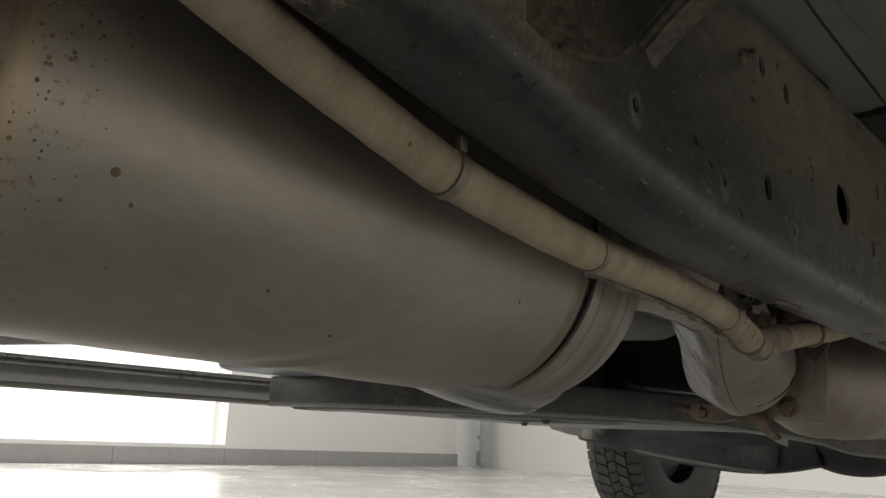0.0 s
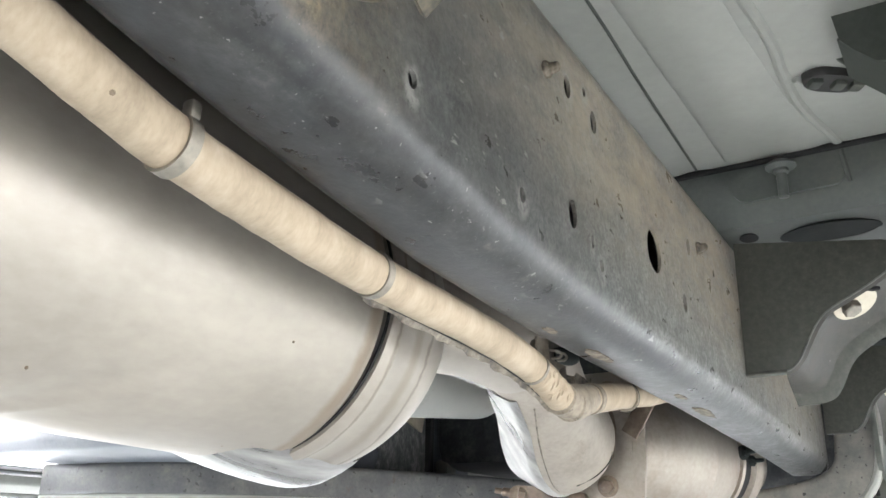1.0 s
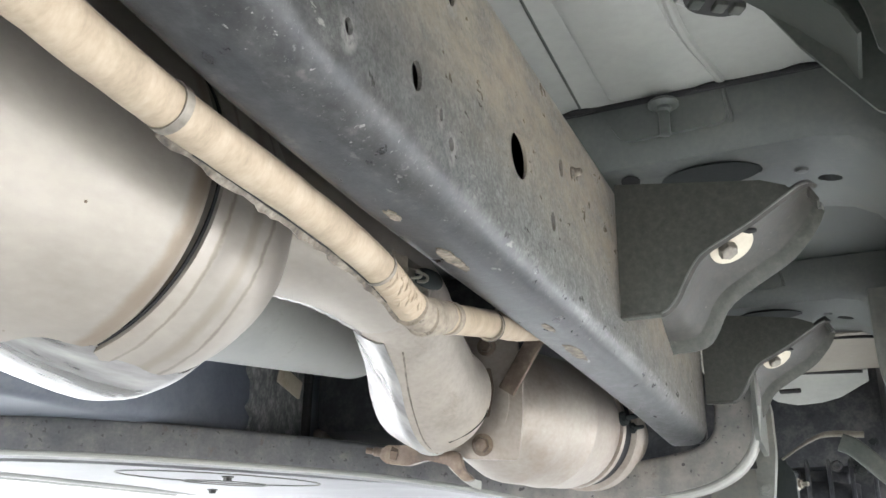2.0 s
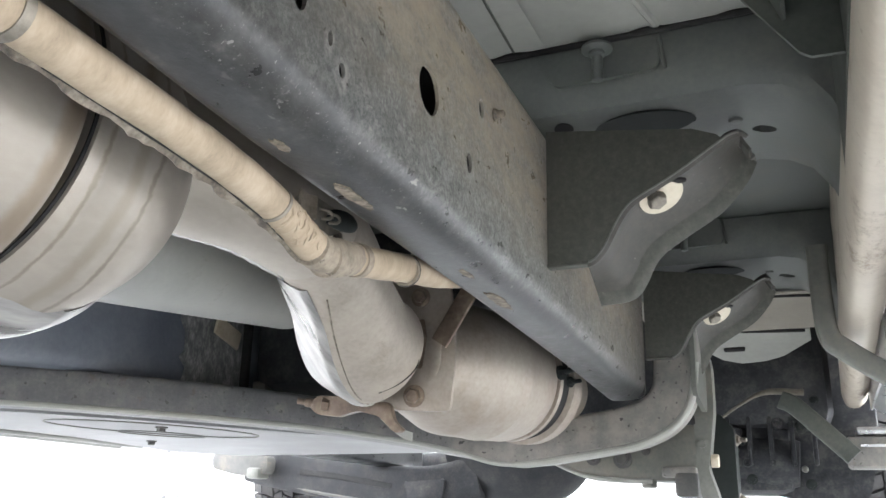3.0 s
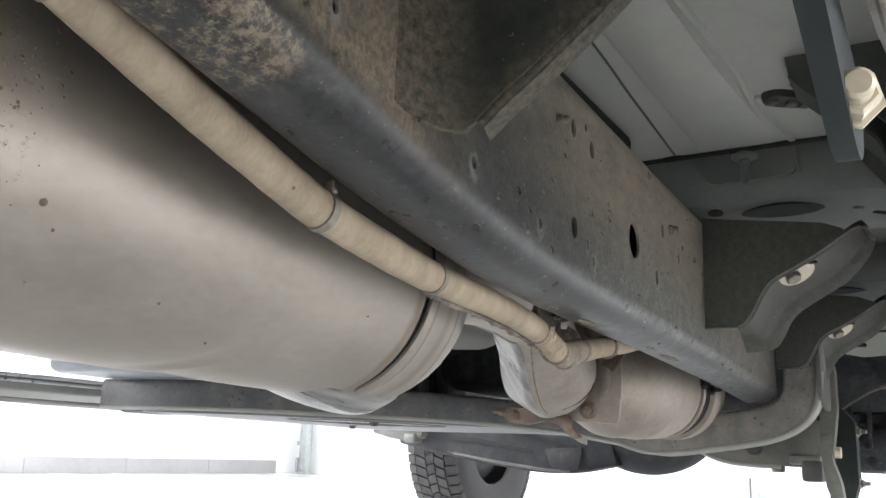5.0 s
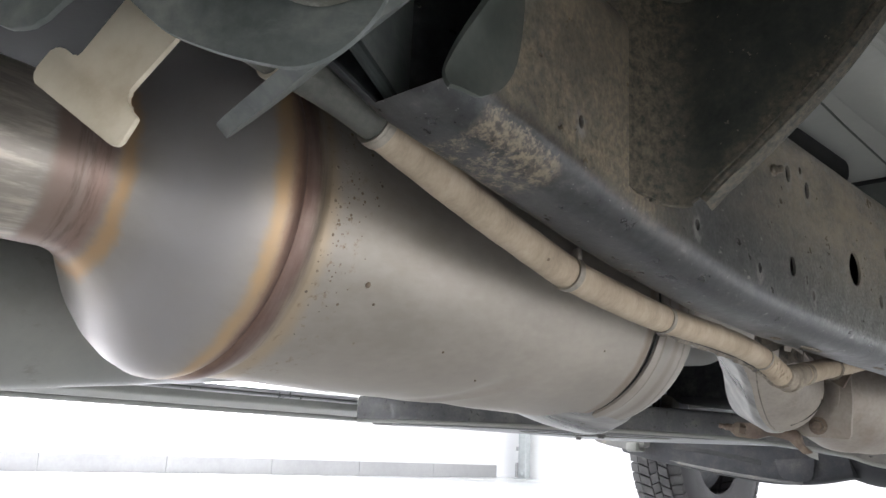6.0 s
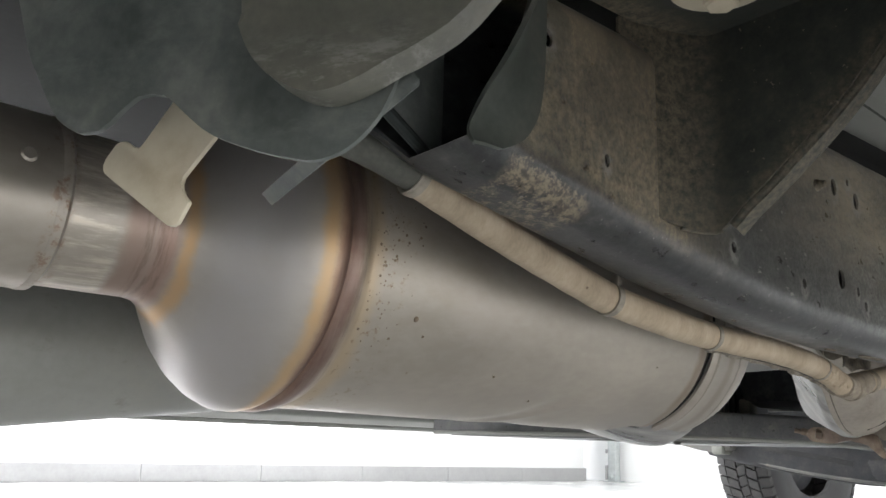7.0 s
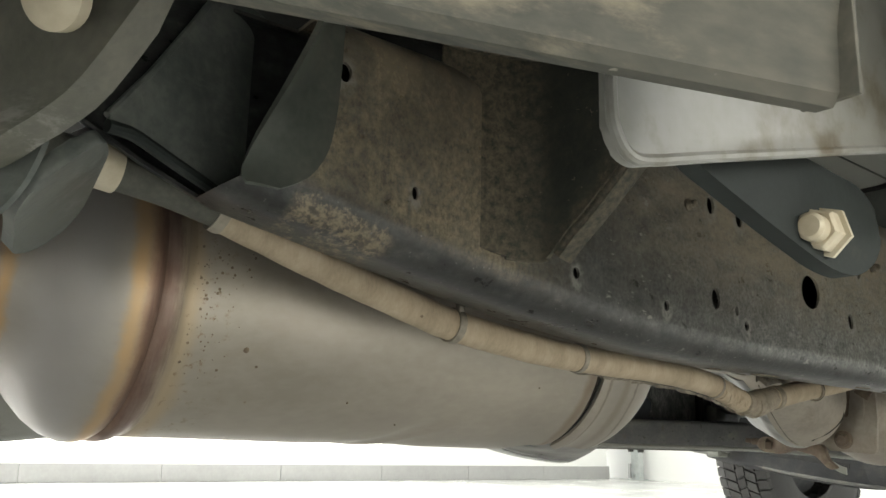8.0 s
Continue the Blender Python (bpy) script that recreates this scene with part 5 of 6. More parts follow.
part("gusset_plate", plate([(-0.07, 0.77), (-0.036, 0.732), (-0.002, 0.671), (0.047, 0.6), (0.055, 0.595), (0.085, 0.594), (0.085, 0.77)], "y", 0.889, 0.893), GREEN, gus)
part("gusset_plate", plate([(-0.055, 0.77), (-0.05, 0.735), (-0.04, 0.722), (-0.025, 0.707), (0.0, 0.701), (0.023, 0.687), (0.039, 0.668), (0.045, 0.644), (0.049, 0.613), (0.058, 0.6), (0.085, 0.599), (0.085, 0.77)], "y", 0.815, 0.819), GREEN, gus)
part("gusset_skin", sheet([[(x, y, z) for y in (0.819, 0.85, 0.889)] for x, z in ((-0.05, 0.74), (-0.03, 0.72), (0.0, 0.69), (0.03, 0.655), (0.04, 0.63))], 0.003), GREEN, gus)

# ---- sill and running board ----
sill = thing("rocker_sill", "dusty cream painted body sill along the truck", "car sill")
bm = bmesh.new()
sec = rounded([(0.083, 0.78), (0.078, 0.56), (0.086, 0.535), (0.108, 0.53), (0.128, 0.545), (0.15, 0.62), (0.2, 0.78)], 0.014, 4)
rings(bm, [[(x + 0.002 * math.sin(y * 3), y, z - 0.02 * max(0, y - 1.2)) for x, z in sec] for y in (0.42, 0.7, 1.0, 1.3, 1.6, 1.9, 2.2, 2.4)])
part("sill_panel", bm, SILL, sill)
part("inner_flange", plate([(0.42, 0.77), (0.42, 0.6), (1.07, 0.585), (1.09, 0.58), (1.09, 0.77)], "x", 0.078, 0.082), GREEN, sill)
for y in (0.8, 1.15, 1.5, 1.95):
    part("sill_clip", boxm(Matrix.Translation((0.137, y, 0.545)), (0.01, 0.014, 0.01), 0.003), ALU, sill)


def running_board(x, y0, y1, z, mat, label, marks=True):
    t = thing("running_board", label, "running board", at=(0, 0, 0))
    bm = plate(rounded([(x, z + 0.02), (x + 0.004, z), (x + 0.03, z - 0.012), (x + 0.13, z - 0.012), (x + 0.16, z), (x + 0.165, z + 0.025), (x + 0.1, z + 0.03)], 0.006), "y", y0, y1)
    part("board", bm, mat, t)
    part("rib", plate(rounded([(x + 0.03, z - 0.012), (x + 0.034, z - 0.02), (x + 0.046, z - 0.02), (x + 0.05, z - 0.012)], 0.003), "y", y0 + 0.01, y1 - 0.01), mat, t)
    part("rib", plate(rounded([(x + 0.1, z - 0.012), (x + 0.104, z - 0.02), (x + 0.116, z - 0.02), (x + 0.12, z - 0.012)], 0.003), "y", y0 + 0.01, y1 - 0.01), mat, t)
    if marks:
        for k in range(9):
            part("slot_mark", boxm(Matrix.Translation((x + 0.072, y0 + 0.2 + 0.17 * k, z - 0.013)), (0.02, 0.07, 0.004), 0.002), CLAMP, t)
        part("inner_lip", plate([(x - 0.004, z + 0.06), (x - 0.004, z + 0.0), (x + 0.0, z + 0.0), (x + 0.0, z + 0.06)], "y", y0, y1), ALU, t)
    return t


step = running_board(0.135, 0.72, 2.3, 0.492, ALU, "bright aluminium running board beside the sill")
part("end_cap", box(bmesh.new(), (0.075, 2.2, 0.368), (0.3, 2.3, 0.43), 0.008), BEAM, step, "dusty end bracket of the step")
part("end_slot", box(bmesh.new(), (0.1, 2.197, 0.408), (0.17, 2.201, 0.413)), ALU, step)
part("end_tray", box(bmesh.new(), (0.095, 2.19, 0.432), (0.3, 2.3, 0.447), 0.005), ALU, step)
part("support_strut", beam([(0.052, 1.62, 0.66), (0.052, 1.62, 0.58), (0.056, 1.62, 0.525), (0.075, 1.62, 0.502), (0.15, 1.62, 0.45), (0.26, 1.62, 0.4)], 0.035, 0.03, 0.008), CROSS, step, "grey bent support strut")
farstep = running_board(-1.62, 0.2, 1.95, 0.42, SHAFT, "dusty running board on the far side", False)
for z, r in ((0.448, 0.004), (0.438, 0.003)):
    part("bright_trim", tube([(-1.455, 0.2, z, r), (-1.455, 1.1, z, r)], 8, 1), ALU, farstep)
part("bracket", box(bmesh.new(), (-1.47, 1.16, 0.392), (-1.2, 1.26, 0.455), 0.006), DUSTY, farstep)

# ---- rear hanger bracket ----
U = Vector((0.84, 0.546, 0)).normalized()
NRM = Vector((0.546, -0.84, 0)).normalized()


def on_plane(origin, outline, thick, bevel=0.0):
    """An outline of (along, height) on the upright plane through origin, made thick away from the eye."""
    bm = plate([(u, z) for u, z in outline], "y", 0, thick, bevel)
    m = Matrix(((U.x, -NRM.x, 0, origin[0]), (U.y, -NRM.y, 0, origin[1]), (0, 0, 1, 0), (0, 0, 0, 1)))
    bmesh.ops.transform(bm, matrix=m, verts=bm.verts)
    return bm


hang = thing("hanger_bracket", "dark worn pressed steel hanger bracket on the frame rail", "bracket")
HO = (-0.17, -0.095)
HANG = [(-0.105, 0.6), (-0.0838, 0.5418), (-0.0732, 0.524), (-0.0632, 0.508), (-0.0531, 0.4993), (-0.0426, 0.4959), (-0.0331, 0.4983), (-0.0259, 0.5052), (-0.017, 0.5116), (-0.009, 0.513), (-0.0004, 0.5088), (0.0114, 0.4985), (0.0226, 0.4902), (0.0434, 0.4815), (0.0608, 0.4765), (0.0727, 0.4745), (0.085, 0.4775), (0.096, 0.486), (0.104, 0.498), (0.109, 0.515), (0.114, 0.56), (0.11, 0.63), (-0.09, 0.64)]
HANG = HANG[:1] + [tuple(q[:2]) for q in smooth_path([(u, z, 0, 0) for u, z in HANG[1:-2]], 3)] + HANG[-2:]
part("face_plate", on_plane(HO, HANG, 0.003, 0.001), HANGER, hang)
CO = (-0.078, -0.058)
CUP = [(-0.062, 0.6), (-0.056, 0.535), (-0.0494, 0.5195), (-0.0427, 0.51), (-0.0351, 0.5035), (-0.0255, 0.4982), (-0.0164, 0.496), (-0.0076, 0.497), (0.003, 0.5008), (0.0135, 0.506), (0.026, 0.5115), (0.045, 0.524), (0.075, 0.56), (0.09, 0.6)]
CUP = CUP[:1] + [tuple(q[:2]) for q in smooth_path([(u, z, 0, 0) for u, z in CUP[1:-1]], 3)] + CUP[-1:]
cupm = on_plane(CO, CUP, 0.017, 0.0075)
part("front_lobe", cupm, SCUFF, hang, "rounded worn lower lobe")
part("pivot_bolt", turned([(0, 0.014), (0.006, 0.014), (0.009, 0.011), (0.011, 0.006)], (-0.036, -0.045, 0.552), (0.1, -0.24, 0.45), 28), CREAM, hang, "cream bolt head")
FN = Vector((0.1537, 0.7001, -0.6973)).normalized()
FU = Vector((-0.98, 0.1, -0.1))
FU = (FU - FN * FU.dot(FN)).normalized()
FV = FN.cross(FU)
FO = Vector((-0.216, -0.0203, 0.4875))
TAB = [(-0.212, -0.0225, 0.486), (-0.24, -0.008, 0.4945), (-0.252, 0.006, 0.505), (-0.24, 0.013, 0.514), (-0.215, 0.014, 0.519), (-0.18, 0.008, 0.523), (-0.13, 0.001, 0.527), (-0.095, -0.01, 0.522), (-0.1, -0.035, 0.498), (-0.13, -0.038, 0.489), (-0.17, -0.03, 0.489)]
flat = rounded([((Vector(p) - FO).dot(FU), (Vector(p) - FO).dot(FV)) for p in TAB], 0.012, 4)
bm = plate(flat, "z", -0.004, 0.004, 0.0028, None, 3)
bmesh.ops.transform(bm, matrix=Matrix(((FU.x, FV.x, FN.x, FO.x), (FU.y, FV.y, FN.y, FO.y), (FU.z, FV.z, FN.z, FO.z), (0, 0, 0, 1))), verts=bm.verts)
part("finger", bm, HANGER, hang, "broad pointed lower tab")
TO = (-0.208, -0.081)
TP = rounded([(0.012, 0.537), (0.0384, 0.516), (0.0298, 0.5056), (0.0107, 0.4823), (0.0118, 0.4763), (0.017, 0.471), (0.0105, 0.4596), (0.0062, 0.4596), (-0.0347, 0.4892), (-0.035, 0.4945), (-0.0277, 0.5044), (-0.0222, 0.5043), (-0.0164, 0.4994), (-0.0136, 0.5009)], 0.0014, 3)
tpl = thing("t_plate", "flat cream coated steel T-shaped plate by the canister", "steel plate")
part("plate_body", on_plane(TO, TP, 0.003, 0.0008), CREAM, tpl)

# ---- side step mount near the rear ----
smt = thing("white_bracket", "dirty white plastic bracket with a rounded corner", "bracket")
WP = rounded([(0.152, 0.75), (0.152, 0.515), (0.166, 0.507), (0.4, 0.568), (0.5, 0.6), (0.5, 0.75)], 0.014, 5)
part("bracket_plate", plate(WP, "x", 0.054, 0.062, 0.002), PLASTIC, smt)
part("rim", tube([(0.06, 0.153, 0.6, 0.003), (0.06, 0.153, 0.56, 0.003), (0.06, 0.153, 0.53, 0.003), (0.06, 0.156, 0.518, 0.003), (0.06, 0.164, 0.511, 0.003), (0.06, 0.178, 0.512, 0.003), (0.06, 0.22, 0.523, 0.003), (0.06, 0.4, 0.569, 0.003)], 10, 5), PLASTIC, smt)
stp = thing("step_strap", "dark steel strap with a cream nut", "strap")
part("strap_plate", plate(rounded([(0.19, 0.56), (0.232, 0.529), (0.3, 0.507), (0.353, 0.492), (0.385, 0.49), (0.412, 0.505), (0.422, 0.529), (0.4, 0.548), (0.313, 0.556), (0.25, 0.585)], 0.014), "x", 0.03, 0.042, 0.004), STRAP, stp)
nut = part("nut", turned([(0, 0.0155), (0.004, 0.0155), (0.004, 0.0125), (0.014, 0.0125), (0.016, 0.0105)], (0.042, 0.352, 0.512), (0.082, 0.152, 0.502), 6), CREAM, stp, "cream hexagon nut")
part("thread_end", turned([(0, 0.008), (0.026, 0.008), (0.028, 0.006)], (0.042, 0.352, 0.512), (0.082, 0.152, 0.502), 18), CREAM, nut)
bar = thing("step_tube", "dusty grey beige step rail close above the floor", "step rail")
LOWER = lambda y: Vector((0.0876 + 0.28 * y, y, 0.512 + 0.018 * y))
bm = bmesh.new()
rings(bm, [[LOWER(y) + Vector(o) for o in ((0, 0, 0.004), (-0.004, 0.001, 0), (-0.012, 0.003, 0.001), (-0.015, 0.004, 0.006), (-0.015, 0.004, 0.16), (0.006, 0, 0.16), (0.006, 0, 0.06), (0.001, 0, 0.03))] for y in (-0.6, -0.3, 0.0, 0.1, 0.188)])
part("rail_beam", bm, STEP, bar)
part("end_cap", boxm(Matrix.Translation(LOWER(0.189) + Vector((-0.005, 0, 0.081))), (0.024, 0.003, 0.158), 0.001), STEP, bar)



# ---- wheels ----
def wheel():
    t = thing("wheel", "black off-road tyre on a dark steel wheel", "wheel", "front wheels")
    ty = part("tyre", turned([(-0.09, 0.198), (-0.1, 0.206), (-0.112, 0.25), (-0.116, 0.31), (-0.112, 0.355), (-0.1, 0.38), (-0.06, 0.386), (0.06, 0.386), (0.1, 0.38), (0.112, 0.355), (0.116, 0.31), (0.112, 0.25), (0.1, 0.206), (0.09, 0.198)], (0, 0, 0), (1, 0, 0), 96, None, False), SIDE, t)
    blocks = bmesh.new()
    n = 58
    for k in range(n):
        a = 2 * math.pi * k / n
        for x0, x1, lean, lo, hi in ((-0.111, -0.071, 0.0, 0.374, 0.397), (-0.066, -0.021, 0.35, 0.384, 0.4), (-0.016, 0.02, -0.3, 0.384, 0.4), (0.025, 0.066, 0.35, 0.384, 0.4), (0.071, 0.111, 0.0, 0.374, 0.397)):
            vs = []
            for r in (lo - 0.01, hi):
                for x, da in ((x0, 0.0), (x1, lean), (x1, lean + 0.82), (x0, 0.82)):
                    aa = a + da * 2 * math.pi / n
                    rr = r - (0.012 if abs(x) > 0.105 and r > 0.38 else 0)
                    vs.append(blocks.verts.new((x, rr * math.cos(aa), rr * math.sin(aa))))
            for f in ((0, 1, 2, 3), (4, 5, 6, 7), (0, 1, 5, 4), (1, 2, 6, 5), (2, 3, 7, 6), (3, 0, 4, 7)):
                blocks.faces.new([vs[i] for i in f])
    tagged(part("tread", blocks, TREAD, ty, smooth=False), kind="stuff")
    rim = part("rim", turned([(-0.085, 0.2), (-0.092, 0.196), (-0.088, 0.188), (-0.06, 0.183), (0.03, 0.178), (0.05, 0.14), (0.06, 0.1), (0.06, 0.04)], (0, 0, 0), (1, 0, 0), 56, None, False), GRIME, t)
    part("rim_lip", turned([(-0.088, 0.19), (-0.094, 0.191), (-0.097, 0.197), (-0.093, 0.203), (-0.087, 0.203)], (0, 0, 0), (1, 0, 0), 56, None, False), DUSTY, rim, "dusty rolled rim lip")
    disc = part("brake_disc", turned([(0.02, 0.06), (0.02, 0.145), (0.026, 0.148), (0.036, 0.148), (0.04, 0.06)], (0, 0, 0), (1, 0, 0), 56), GRIME, t)
    part("dust_shield", turned([(0.012, 0.06), (0.004, 0.09), (0.008, 0.14), (0.006, 0.142), (0.0, 0.09), (0.008, 0.06)], (0, 0, 0), (1, 0, 0), 40, None, False), SUSP, disc)
    part("caliper", box(bmesh.new(), (-0.04, 0.07, -0.1), (0.04, 0.14, 0.08), 0.018, 3), DUSTY, t)
    part("hub", turned([(-0.1, 0.02), (-0.1, 0.036), (-0.085, 0.042), (-0.06, 0.046), (-0.05, 0.062), (-0.03, 0.07), (0.05, 0.07)], (0, 0, 0), (1, 0, 0), 28), CROSS, t)
    part("knuckle", beam([(-0.06, 0.0, -0.13), (-0.07, 0.0, -0.08), (-0.06, 0.0, 0.0), (-0.08, 0.0, 0.1), (-0.13, 0.0, 0.17)], 0.045, 0.04, 0.012), DUSTY, t)
    return t


w1 = wheel()
w1.location = (-1.81, 3.38, 0.402)
copy_thing(w1, pose(0.155, 3.38, 0.402, 0, 0, 180))

# ---- front suspension and driveline ----
arm = thing("control_arm", "dusty black lower control arm at the front wheel", "control arm")
part("arm_beam", beam([(-1.87, 2.96, 0.425), (-1.72, 2.92, 0.4), (-1.49, 2.9, 0.368), (-1.27, 2.9, 0.343), (-1.13, 2.9, 0.345), (-0.98, 2.91, 0.375)], 0.13, 0.135, 0.024), SUSP, arm)
part("arm_groove", beam([(-1.62, 2.834, 0.392), (-1.45, 2.834, 0.372), (-1.27, 2.834, 0.345)], 0.004, 0.018, 0.0015), DARK, arm)
part("arm_lip", tube([(-1.86, 2.895, 0.375, 0.007), (-1.7, 2.86, 0.348, 0.007), (-1.49, 2.84, 0.315, 0.007), (-1.27, 2.84, 0.29, 0.007), (-1.13, 2.84, 0.281, 0.007)], 10, 4), DUSTY, arm)
part("arm_bracket", plate(rounded([(-1.95, 0.45), (-1.72, 0.44), (-1.72, 0.385), (-1.78, 0.37), (-1.86, 0.38), (-1.95, 0.4)], 0.012), "y", 2.78, 2.83, 0.005), DUSTY, arm)
part("bracket_foot", box(bmesh.new(), (-1.79, 2.76, 0.365), (-1.74, 2.83, 0.4), 0.008), CROSS, arm)
part("bushing", turned([(-0.05, 0.022), (-0.047, 0.034), (-0.038, 0.044), (0.038, 0.044), (0.047, 0.034), (0.05, 0.022)], (-1.135, 2.9, 0.322), (-1.135, 3.0, 0.322), 28), SUSP, arm)
part("bushing_mount", plate(rounded([(-1.22, 0.36), (-1.2, 0.3), (-1.15, 0.285), (-1.09, 0.292), (-1.075, 0.37)], 0.014), "y", 2.82, 2.835, 0.004), SUSP, arm)
diff = thing("differential", "round black front differential housing", "differential")
bm = bmesh.new()
bmesh.ops.create_uvsphere(bm, u_segments=48, v_segments=28, radius=1)
bmesh.ops.transform(bm, matrix=Matrix.Translation((-0.89, 3.0, 0.47)) @ Matrix.Diagonal((0.25, 0.19, 0.19, 1)), verts=bm.verts)
part("housing", bm, SUSP, diff)
part("axle_tube", tube([(-1.7, 3.38, 0.45, 0.04), (-0.1, 3.38, 0.45, 0.04)], 20, 1), SUSP, diff)
low = thing("engine_cradle", "grey brown front frame cradle with bolted brackets", "cradle")
part("cradle_beam", plate(rounded([(-0.47, 0.366), (-0.4, 0.34), (-0.34, 0.333), (-0.281, 0.331), (-0.185, 0.328), (-0.184, 0.432), (-0.235, 0.434), (-0.3, 0.41), (-0.47, 0.385)], 0.008), "y", 1.945, 2.06, 0.004), CROSS, low)
part("pale_lip", tube([(-0.47, 1.947, 0.366, 0.003), (-0.4, 1.946, 0.339, 0.0045), (-0.34, 1.946, 0.331, 0.005), (-0.27, 1.946, 0.3295, 0.005)], 10, 4), PAN, low, "pale lower lip")
part("drain_tube", turned([(0, 0.014), (0.012, 0.014), (0.014, 0.01)], (-0.278, 1.96, 0.331), (-0.278, 1.96, 0.2), 16), CROSS, low)
part("cradle_foot", box(bmesh.new(), (-0.226, 1.925, 0.3), (-0.182, 2.0, 0.345), 0.008), DUSTY, low)
part("foot_cap", box(bmesh.new(), (-0.25, 1.93, 0.335), (-0.185, 1.99, 0.355), 0.006), BEAM, low)
part("post", plate(rounded([(-0.2, 0.56), (-0.194, 0.513), (-0.178, 0.45), (-0.176, 0.349), (-0.17, 0.29), (-0.158, 0.262), (-0.138, 0.262), (-0.142, 0.3), (-0.157, 0.349), (-0.152, 0.372), (-0.141, 0.449), (-0.141, 0.532), (-0.15, 0.57)], 0.012), "y", 1.865, 1.905, 0.004), CROSS, low)
part("post_nut", turned([(0, 0.012), (0.012, 0.012), (0.013, 0.01)], (-0.153, 1.885, 0.362), (-0.1, 1.885, 0.362), 6), CREAM, low, "cream nut")
part("post_slot", plate(rounded([(-0.183, 0.462), (-0.178, 0.462), (-0.174, 0.425), (-0.181, 0.425)], 0.002), "y", 1.8635, 1.8665), DARK, low)
part("dark_post", plate(rounded([(-0.186, 0.462), (-0.15, 0.462), (-0.122, 0.43), (-0.122, 0.3), (-0.14, 0.24), (-0.18, 0.24)], 0.012), "y", 2.0, 2.06, 0.006), STRAP, low)
for z in (0.41, 0.3):
    bolt(low, (-0.122, 2.03, z), (1, -0.3, 0), 0.008, CLAMP, True, 0.012)
bolt(low, (-0.165, 1.866, 0.39), (0.1, -1, 0), 0.008, CROSS)
for x, z, r in ((-0.381, 0.372, 0.01), (-0.324, 0.37, 0.0125), (-0.279, 0.385, 0.006)):
    bolt(low, (x, 1.945, z), (0, -1, 0), r, DUSTY)
eng = thing("engine_underside", "black grimy engine underside behind the cradle", "engine")
part("sump", box(bmesh.new(), (-0.2, 2.36, 0.32), (-0.03, 2.6, 0.5), 0.03), GRIME, eng)
part("drive_housing", plate(rounded([(-0.09, 0.46), (-0.09, 0.322), (-0.04, 0.312), (0.005, 0.287), (0.05, 0.272), (0.1, 0.28), (0.13, 0.36), (0.12, 0.46)], 0.02), "y", 2.4, 2.52, 0.02, None, 3), GRIME, eng)
part("block", box(bmesh.new(), (-0.75, 2.33, 0.46), (0.06, 3.1, 0.75), 0.04), GRIME, eng)
part("lower_case", turned([(0, 0.05), (0.008, 0.06), (0.1, 0.064), (0.15, 0.05)], (-0.17, 2.4, 0.4), (0.0, 2.4, 0.385), 24), GRIME, eng)
for k in range(5):
    part("rib", box(bmesh.new(), (-0.17 + 0.045 * k, 2.335, 0.38), (-0.16 + 0.045 * k, 2.352, 0.5), 0.004), GRIME, eng)
for x, z in ((-0.12, 0.35), (0.0, 0.34), (0.02, 0.52), (-0.01, 0.46)):
    bolt(eng, (x, 2.335, z), (0, -1, 0), 0.008, STRAP)
random.seed(31)
for k in range(14):
    bx, bz, r = random.uniform(-0.19, -0.01), random.uniform(0.36, 0.49), random.uniform(0.006, 0.016)
    part("boss", turned([(-0.02, r * 1.2), (0.006, r), (0.01, r * 0.8), (0.01, r * 0.5), (0.004, r * 0.45)], (bx, 2.345, bz), (bx, 2.3, bz - 0.004), 12), random.choice((GRIME, GRIME, STRAP, CROSS)), eng)
part("pipe", tube([(-0.186, 2.2, 0.453, 0.003), (-0.14, 2.2, 0.487, 0.0035), (-0.093, 2.2, 0.515, 0.005), (-0.057, 2.2, 0.524, 0.008), (0.005, 2.2, 0.52, 0.008)], 12, 5, flat=0.6), CLAMP, eng, "dull silver pipe")
part("link", beam([(-0.04, 2.15, 0.5), (-0.015, 2.15, 0.487), (0.03, 2.15, 0.442), (0.085, 2.15, 0.385)], 0.03, 0.036, 0.008), GREEN, eng)
part("liner", box(bmesh.new(), (-0.25, 2.45, 0.42), (0.15, 2.5, 0.77), 0.01), GRIME, eng)
gear = thing("gearbox", "black dusty gearbox housing above the crossmember", "gearbox")
part("housing", box(bmesh.new(), (-1.3, 0.85, 0.445), (-0.93, 1.72, 0.76), 0.02, 3), TANK, gear)
part("front_rib", box(bmesh.new(), (-0.935, 1.535, 0.45), (-0.915, 1.548, 0.74), 0.003), DARK, gear)
part("rear_housing", box(bmesh.new(), (-0.93, 1.56, 0.47), (-0.55, 2.2, 0.76), 0.04), GRIME, gear)
random.seed(17)
pad = [(1.375 + random.uniform(-0.012, 0.012), 0.455 + 0.135 * k / 9) for k in range(10)]
part("felt_pad", plate([(1.53, 0.455)] + pad + [(1.53, 0.59)], "x", -0.931, -0.924, 0.001), FELT, gear, "frayed grey felt pad")
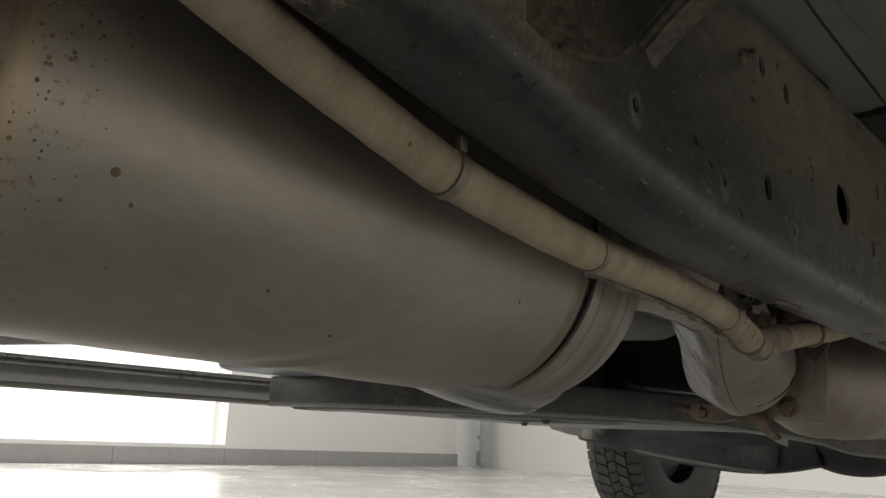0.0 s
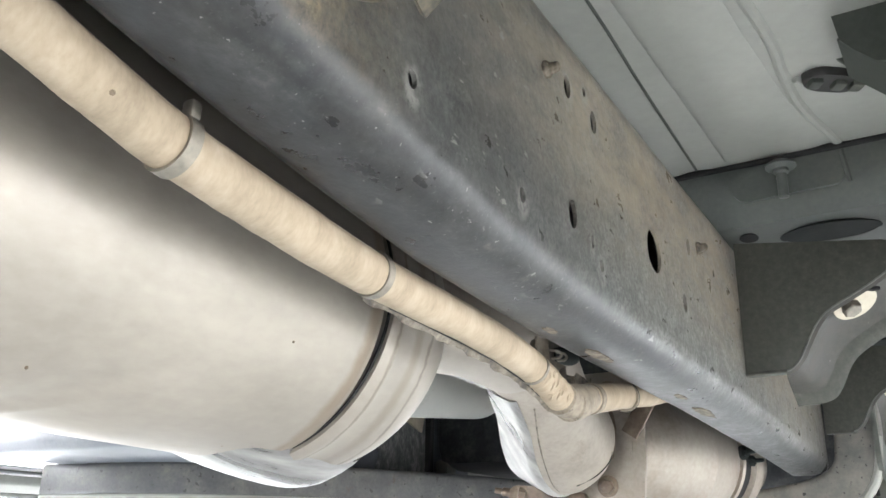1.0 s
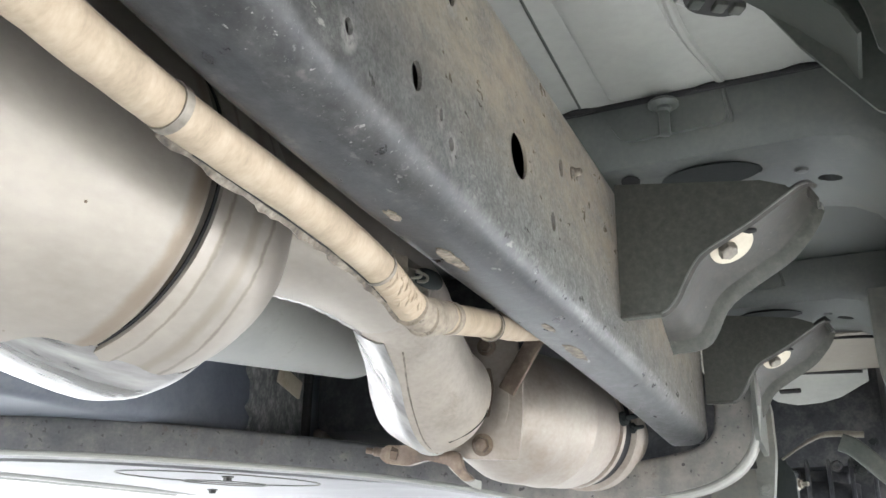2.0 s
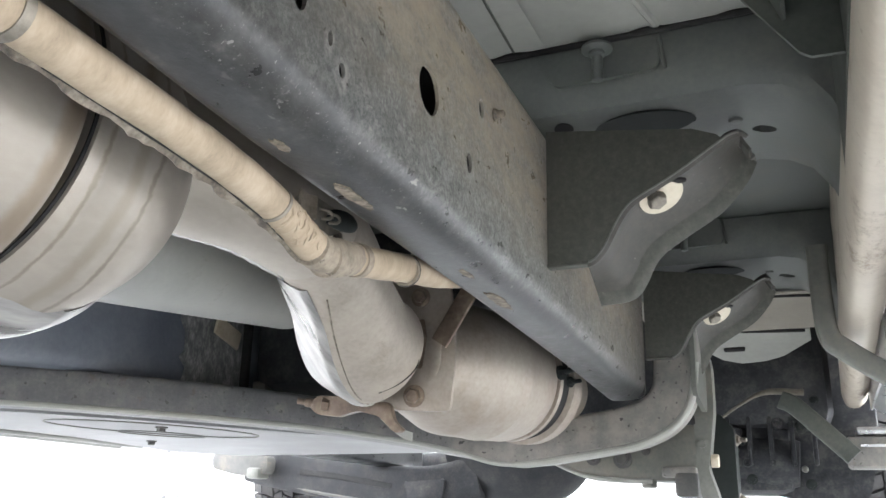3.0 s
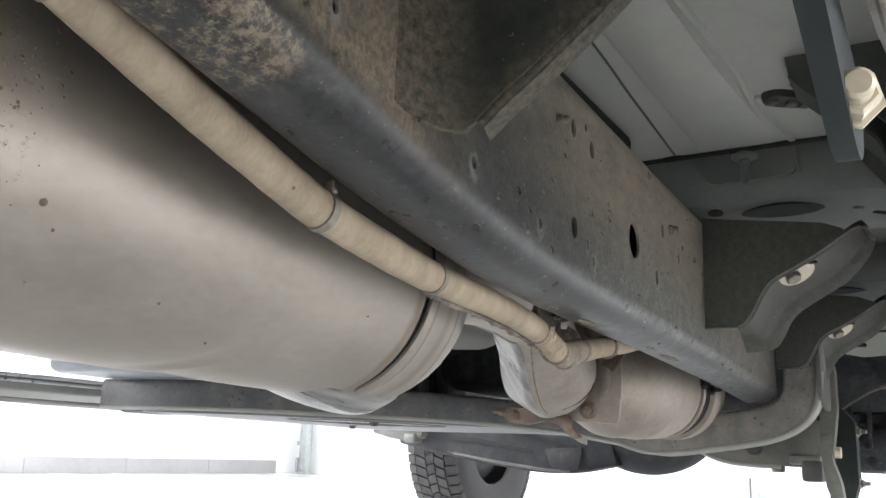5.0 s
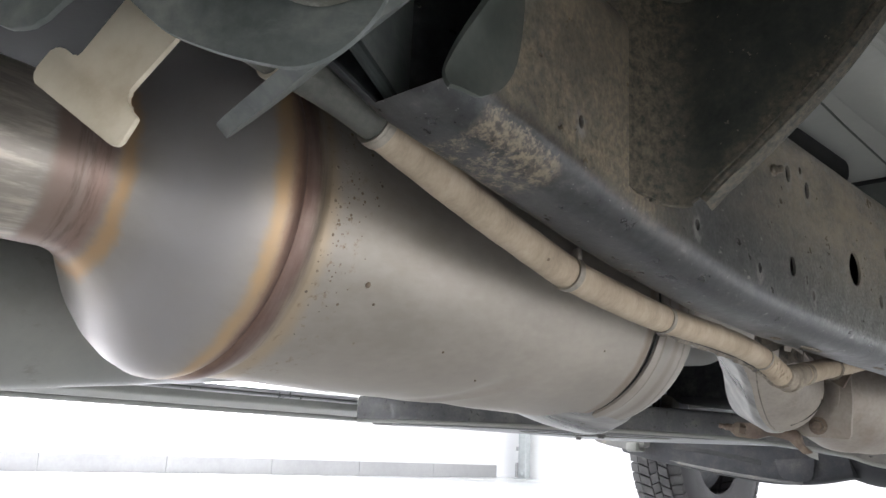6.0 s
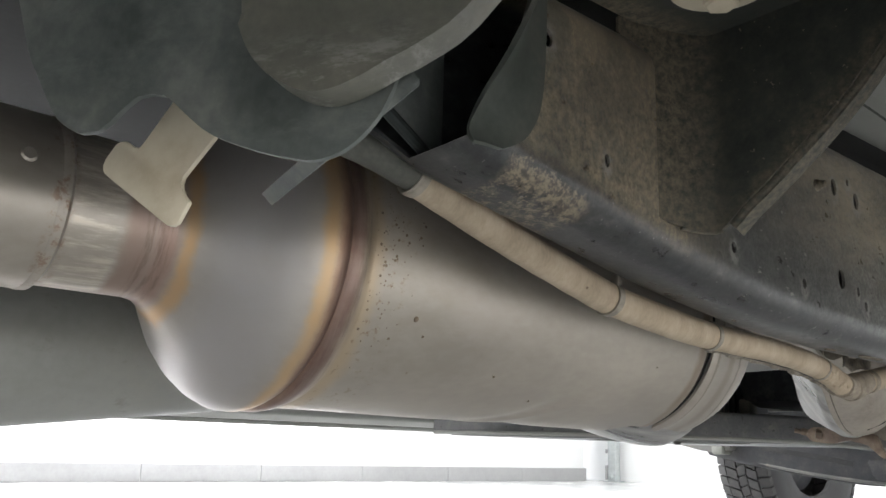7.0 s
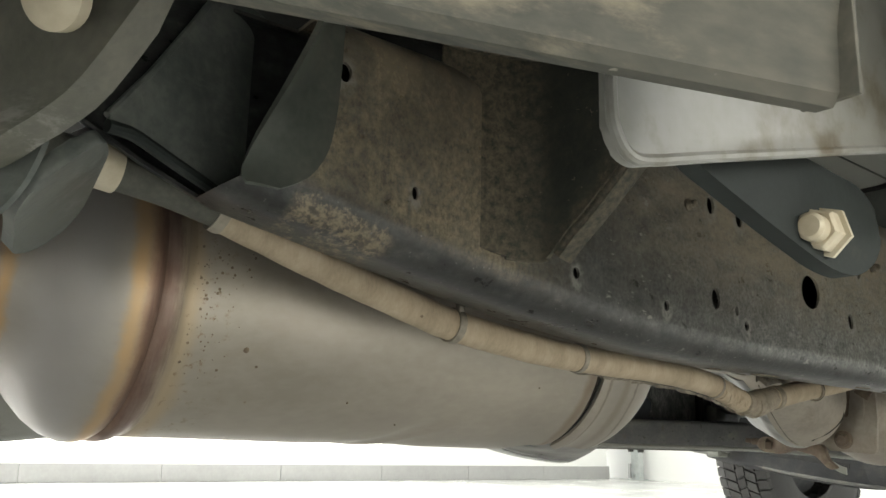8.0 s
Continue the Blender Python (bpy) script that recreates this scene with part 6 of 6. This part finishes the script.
part("label_tab", boxm(pose(-0.917, 1.475, 0.56, -14, 0, 4), (0.006, 0.078, 0.034), 0.003), CREAM, gear, "pale olive metal tab")
part("lug", box(bmesh.new(), (-0.93, 1.575, 0.455), (-0.9, 1.61, 0.49), 0.006), CROSS, gear)
part("bracket_arm", beam([(-1.03, 1.84, 0.492), (-0.9, 1.84, 0.496), (-0.7, 1.84, 0.5)], 0.03, 0.04, 0.008), PAN, gear, "pale support arm")

# ---- far side ----
far = thing("frame_rail", "black frame rail on the far side of the truck", "frame rail")
part("rail_body", box(bmesh.new(), (-1.35, 1.95, 0.41), (-1.28, 3.1, 0.56), 0.012, 3), RAIL, far)
# Unseen panels, added to keep outside light from the underside.
bed = thing("truck_light_blocker", "unseen plain truck panels added to block light", "car body")
part("bed_blocker", box(bmesh.new(), (-1.6, -3.2, 0.8), (0.2, -0.7, 0.86)), DARK, bed)
part("far_side_panel", box(bmesh.new(), (-1.66, -3.2, 0.55), (-1.6, 2.4, 1.5)), WALL, bed)
part("near_side_panel", box(bmesh.new(), (0.2, -3.2, 0.62), (0.24, 2.4, 1.5)), WALL, bed)
part("front_panel", box(bmesh.new(), (-1.9, 4.3, 0.5), (0.34, 4.4, 1.2)), WALL, bed)

# ---- door track at the wall ----
def track(x, y):
    t = thing("door_track", "galvanised roller door track on the floor", "door track", "door tracks")
    part("channel", box(bmesh.new(), (x - 0.06, y - 0.05, 0), (x + 0.06, y + 0.05, 3.2), 0.008), GALV, t)
    part("foot", box(bmesh.new(), (x - 0.11, y - 0.07, 0), (x + 0.11, y + 0.07, 0.012), 0.002), GALV, t)
    part("cover_strip", box(bmesh.new(), (x - 0.1, y - 0.06, 0.02), (x - 0.07, y + 0.02, 0.2), 0.003), TILE, t)
    for z in (0.35, 0.9, 1.5):
        part("clip", box(bmesh.new(), (x - 0.09, y - 0.06, z), (x - 0.06, y, z + 0.05), 0.003), TILE, t)
    bolt(t, (x, y - 0.05, 0.06), (0, -1, 0), 0.02, GALV)
    return t


track(-7.08, 8.61)
track(-1.6, 8.6)
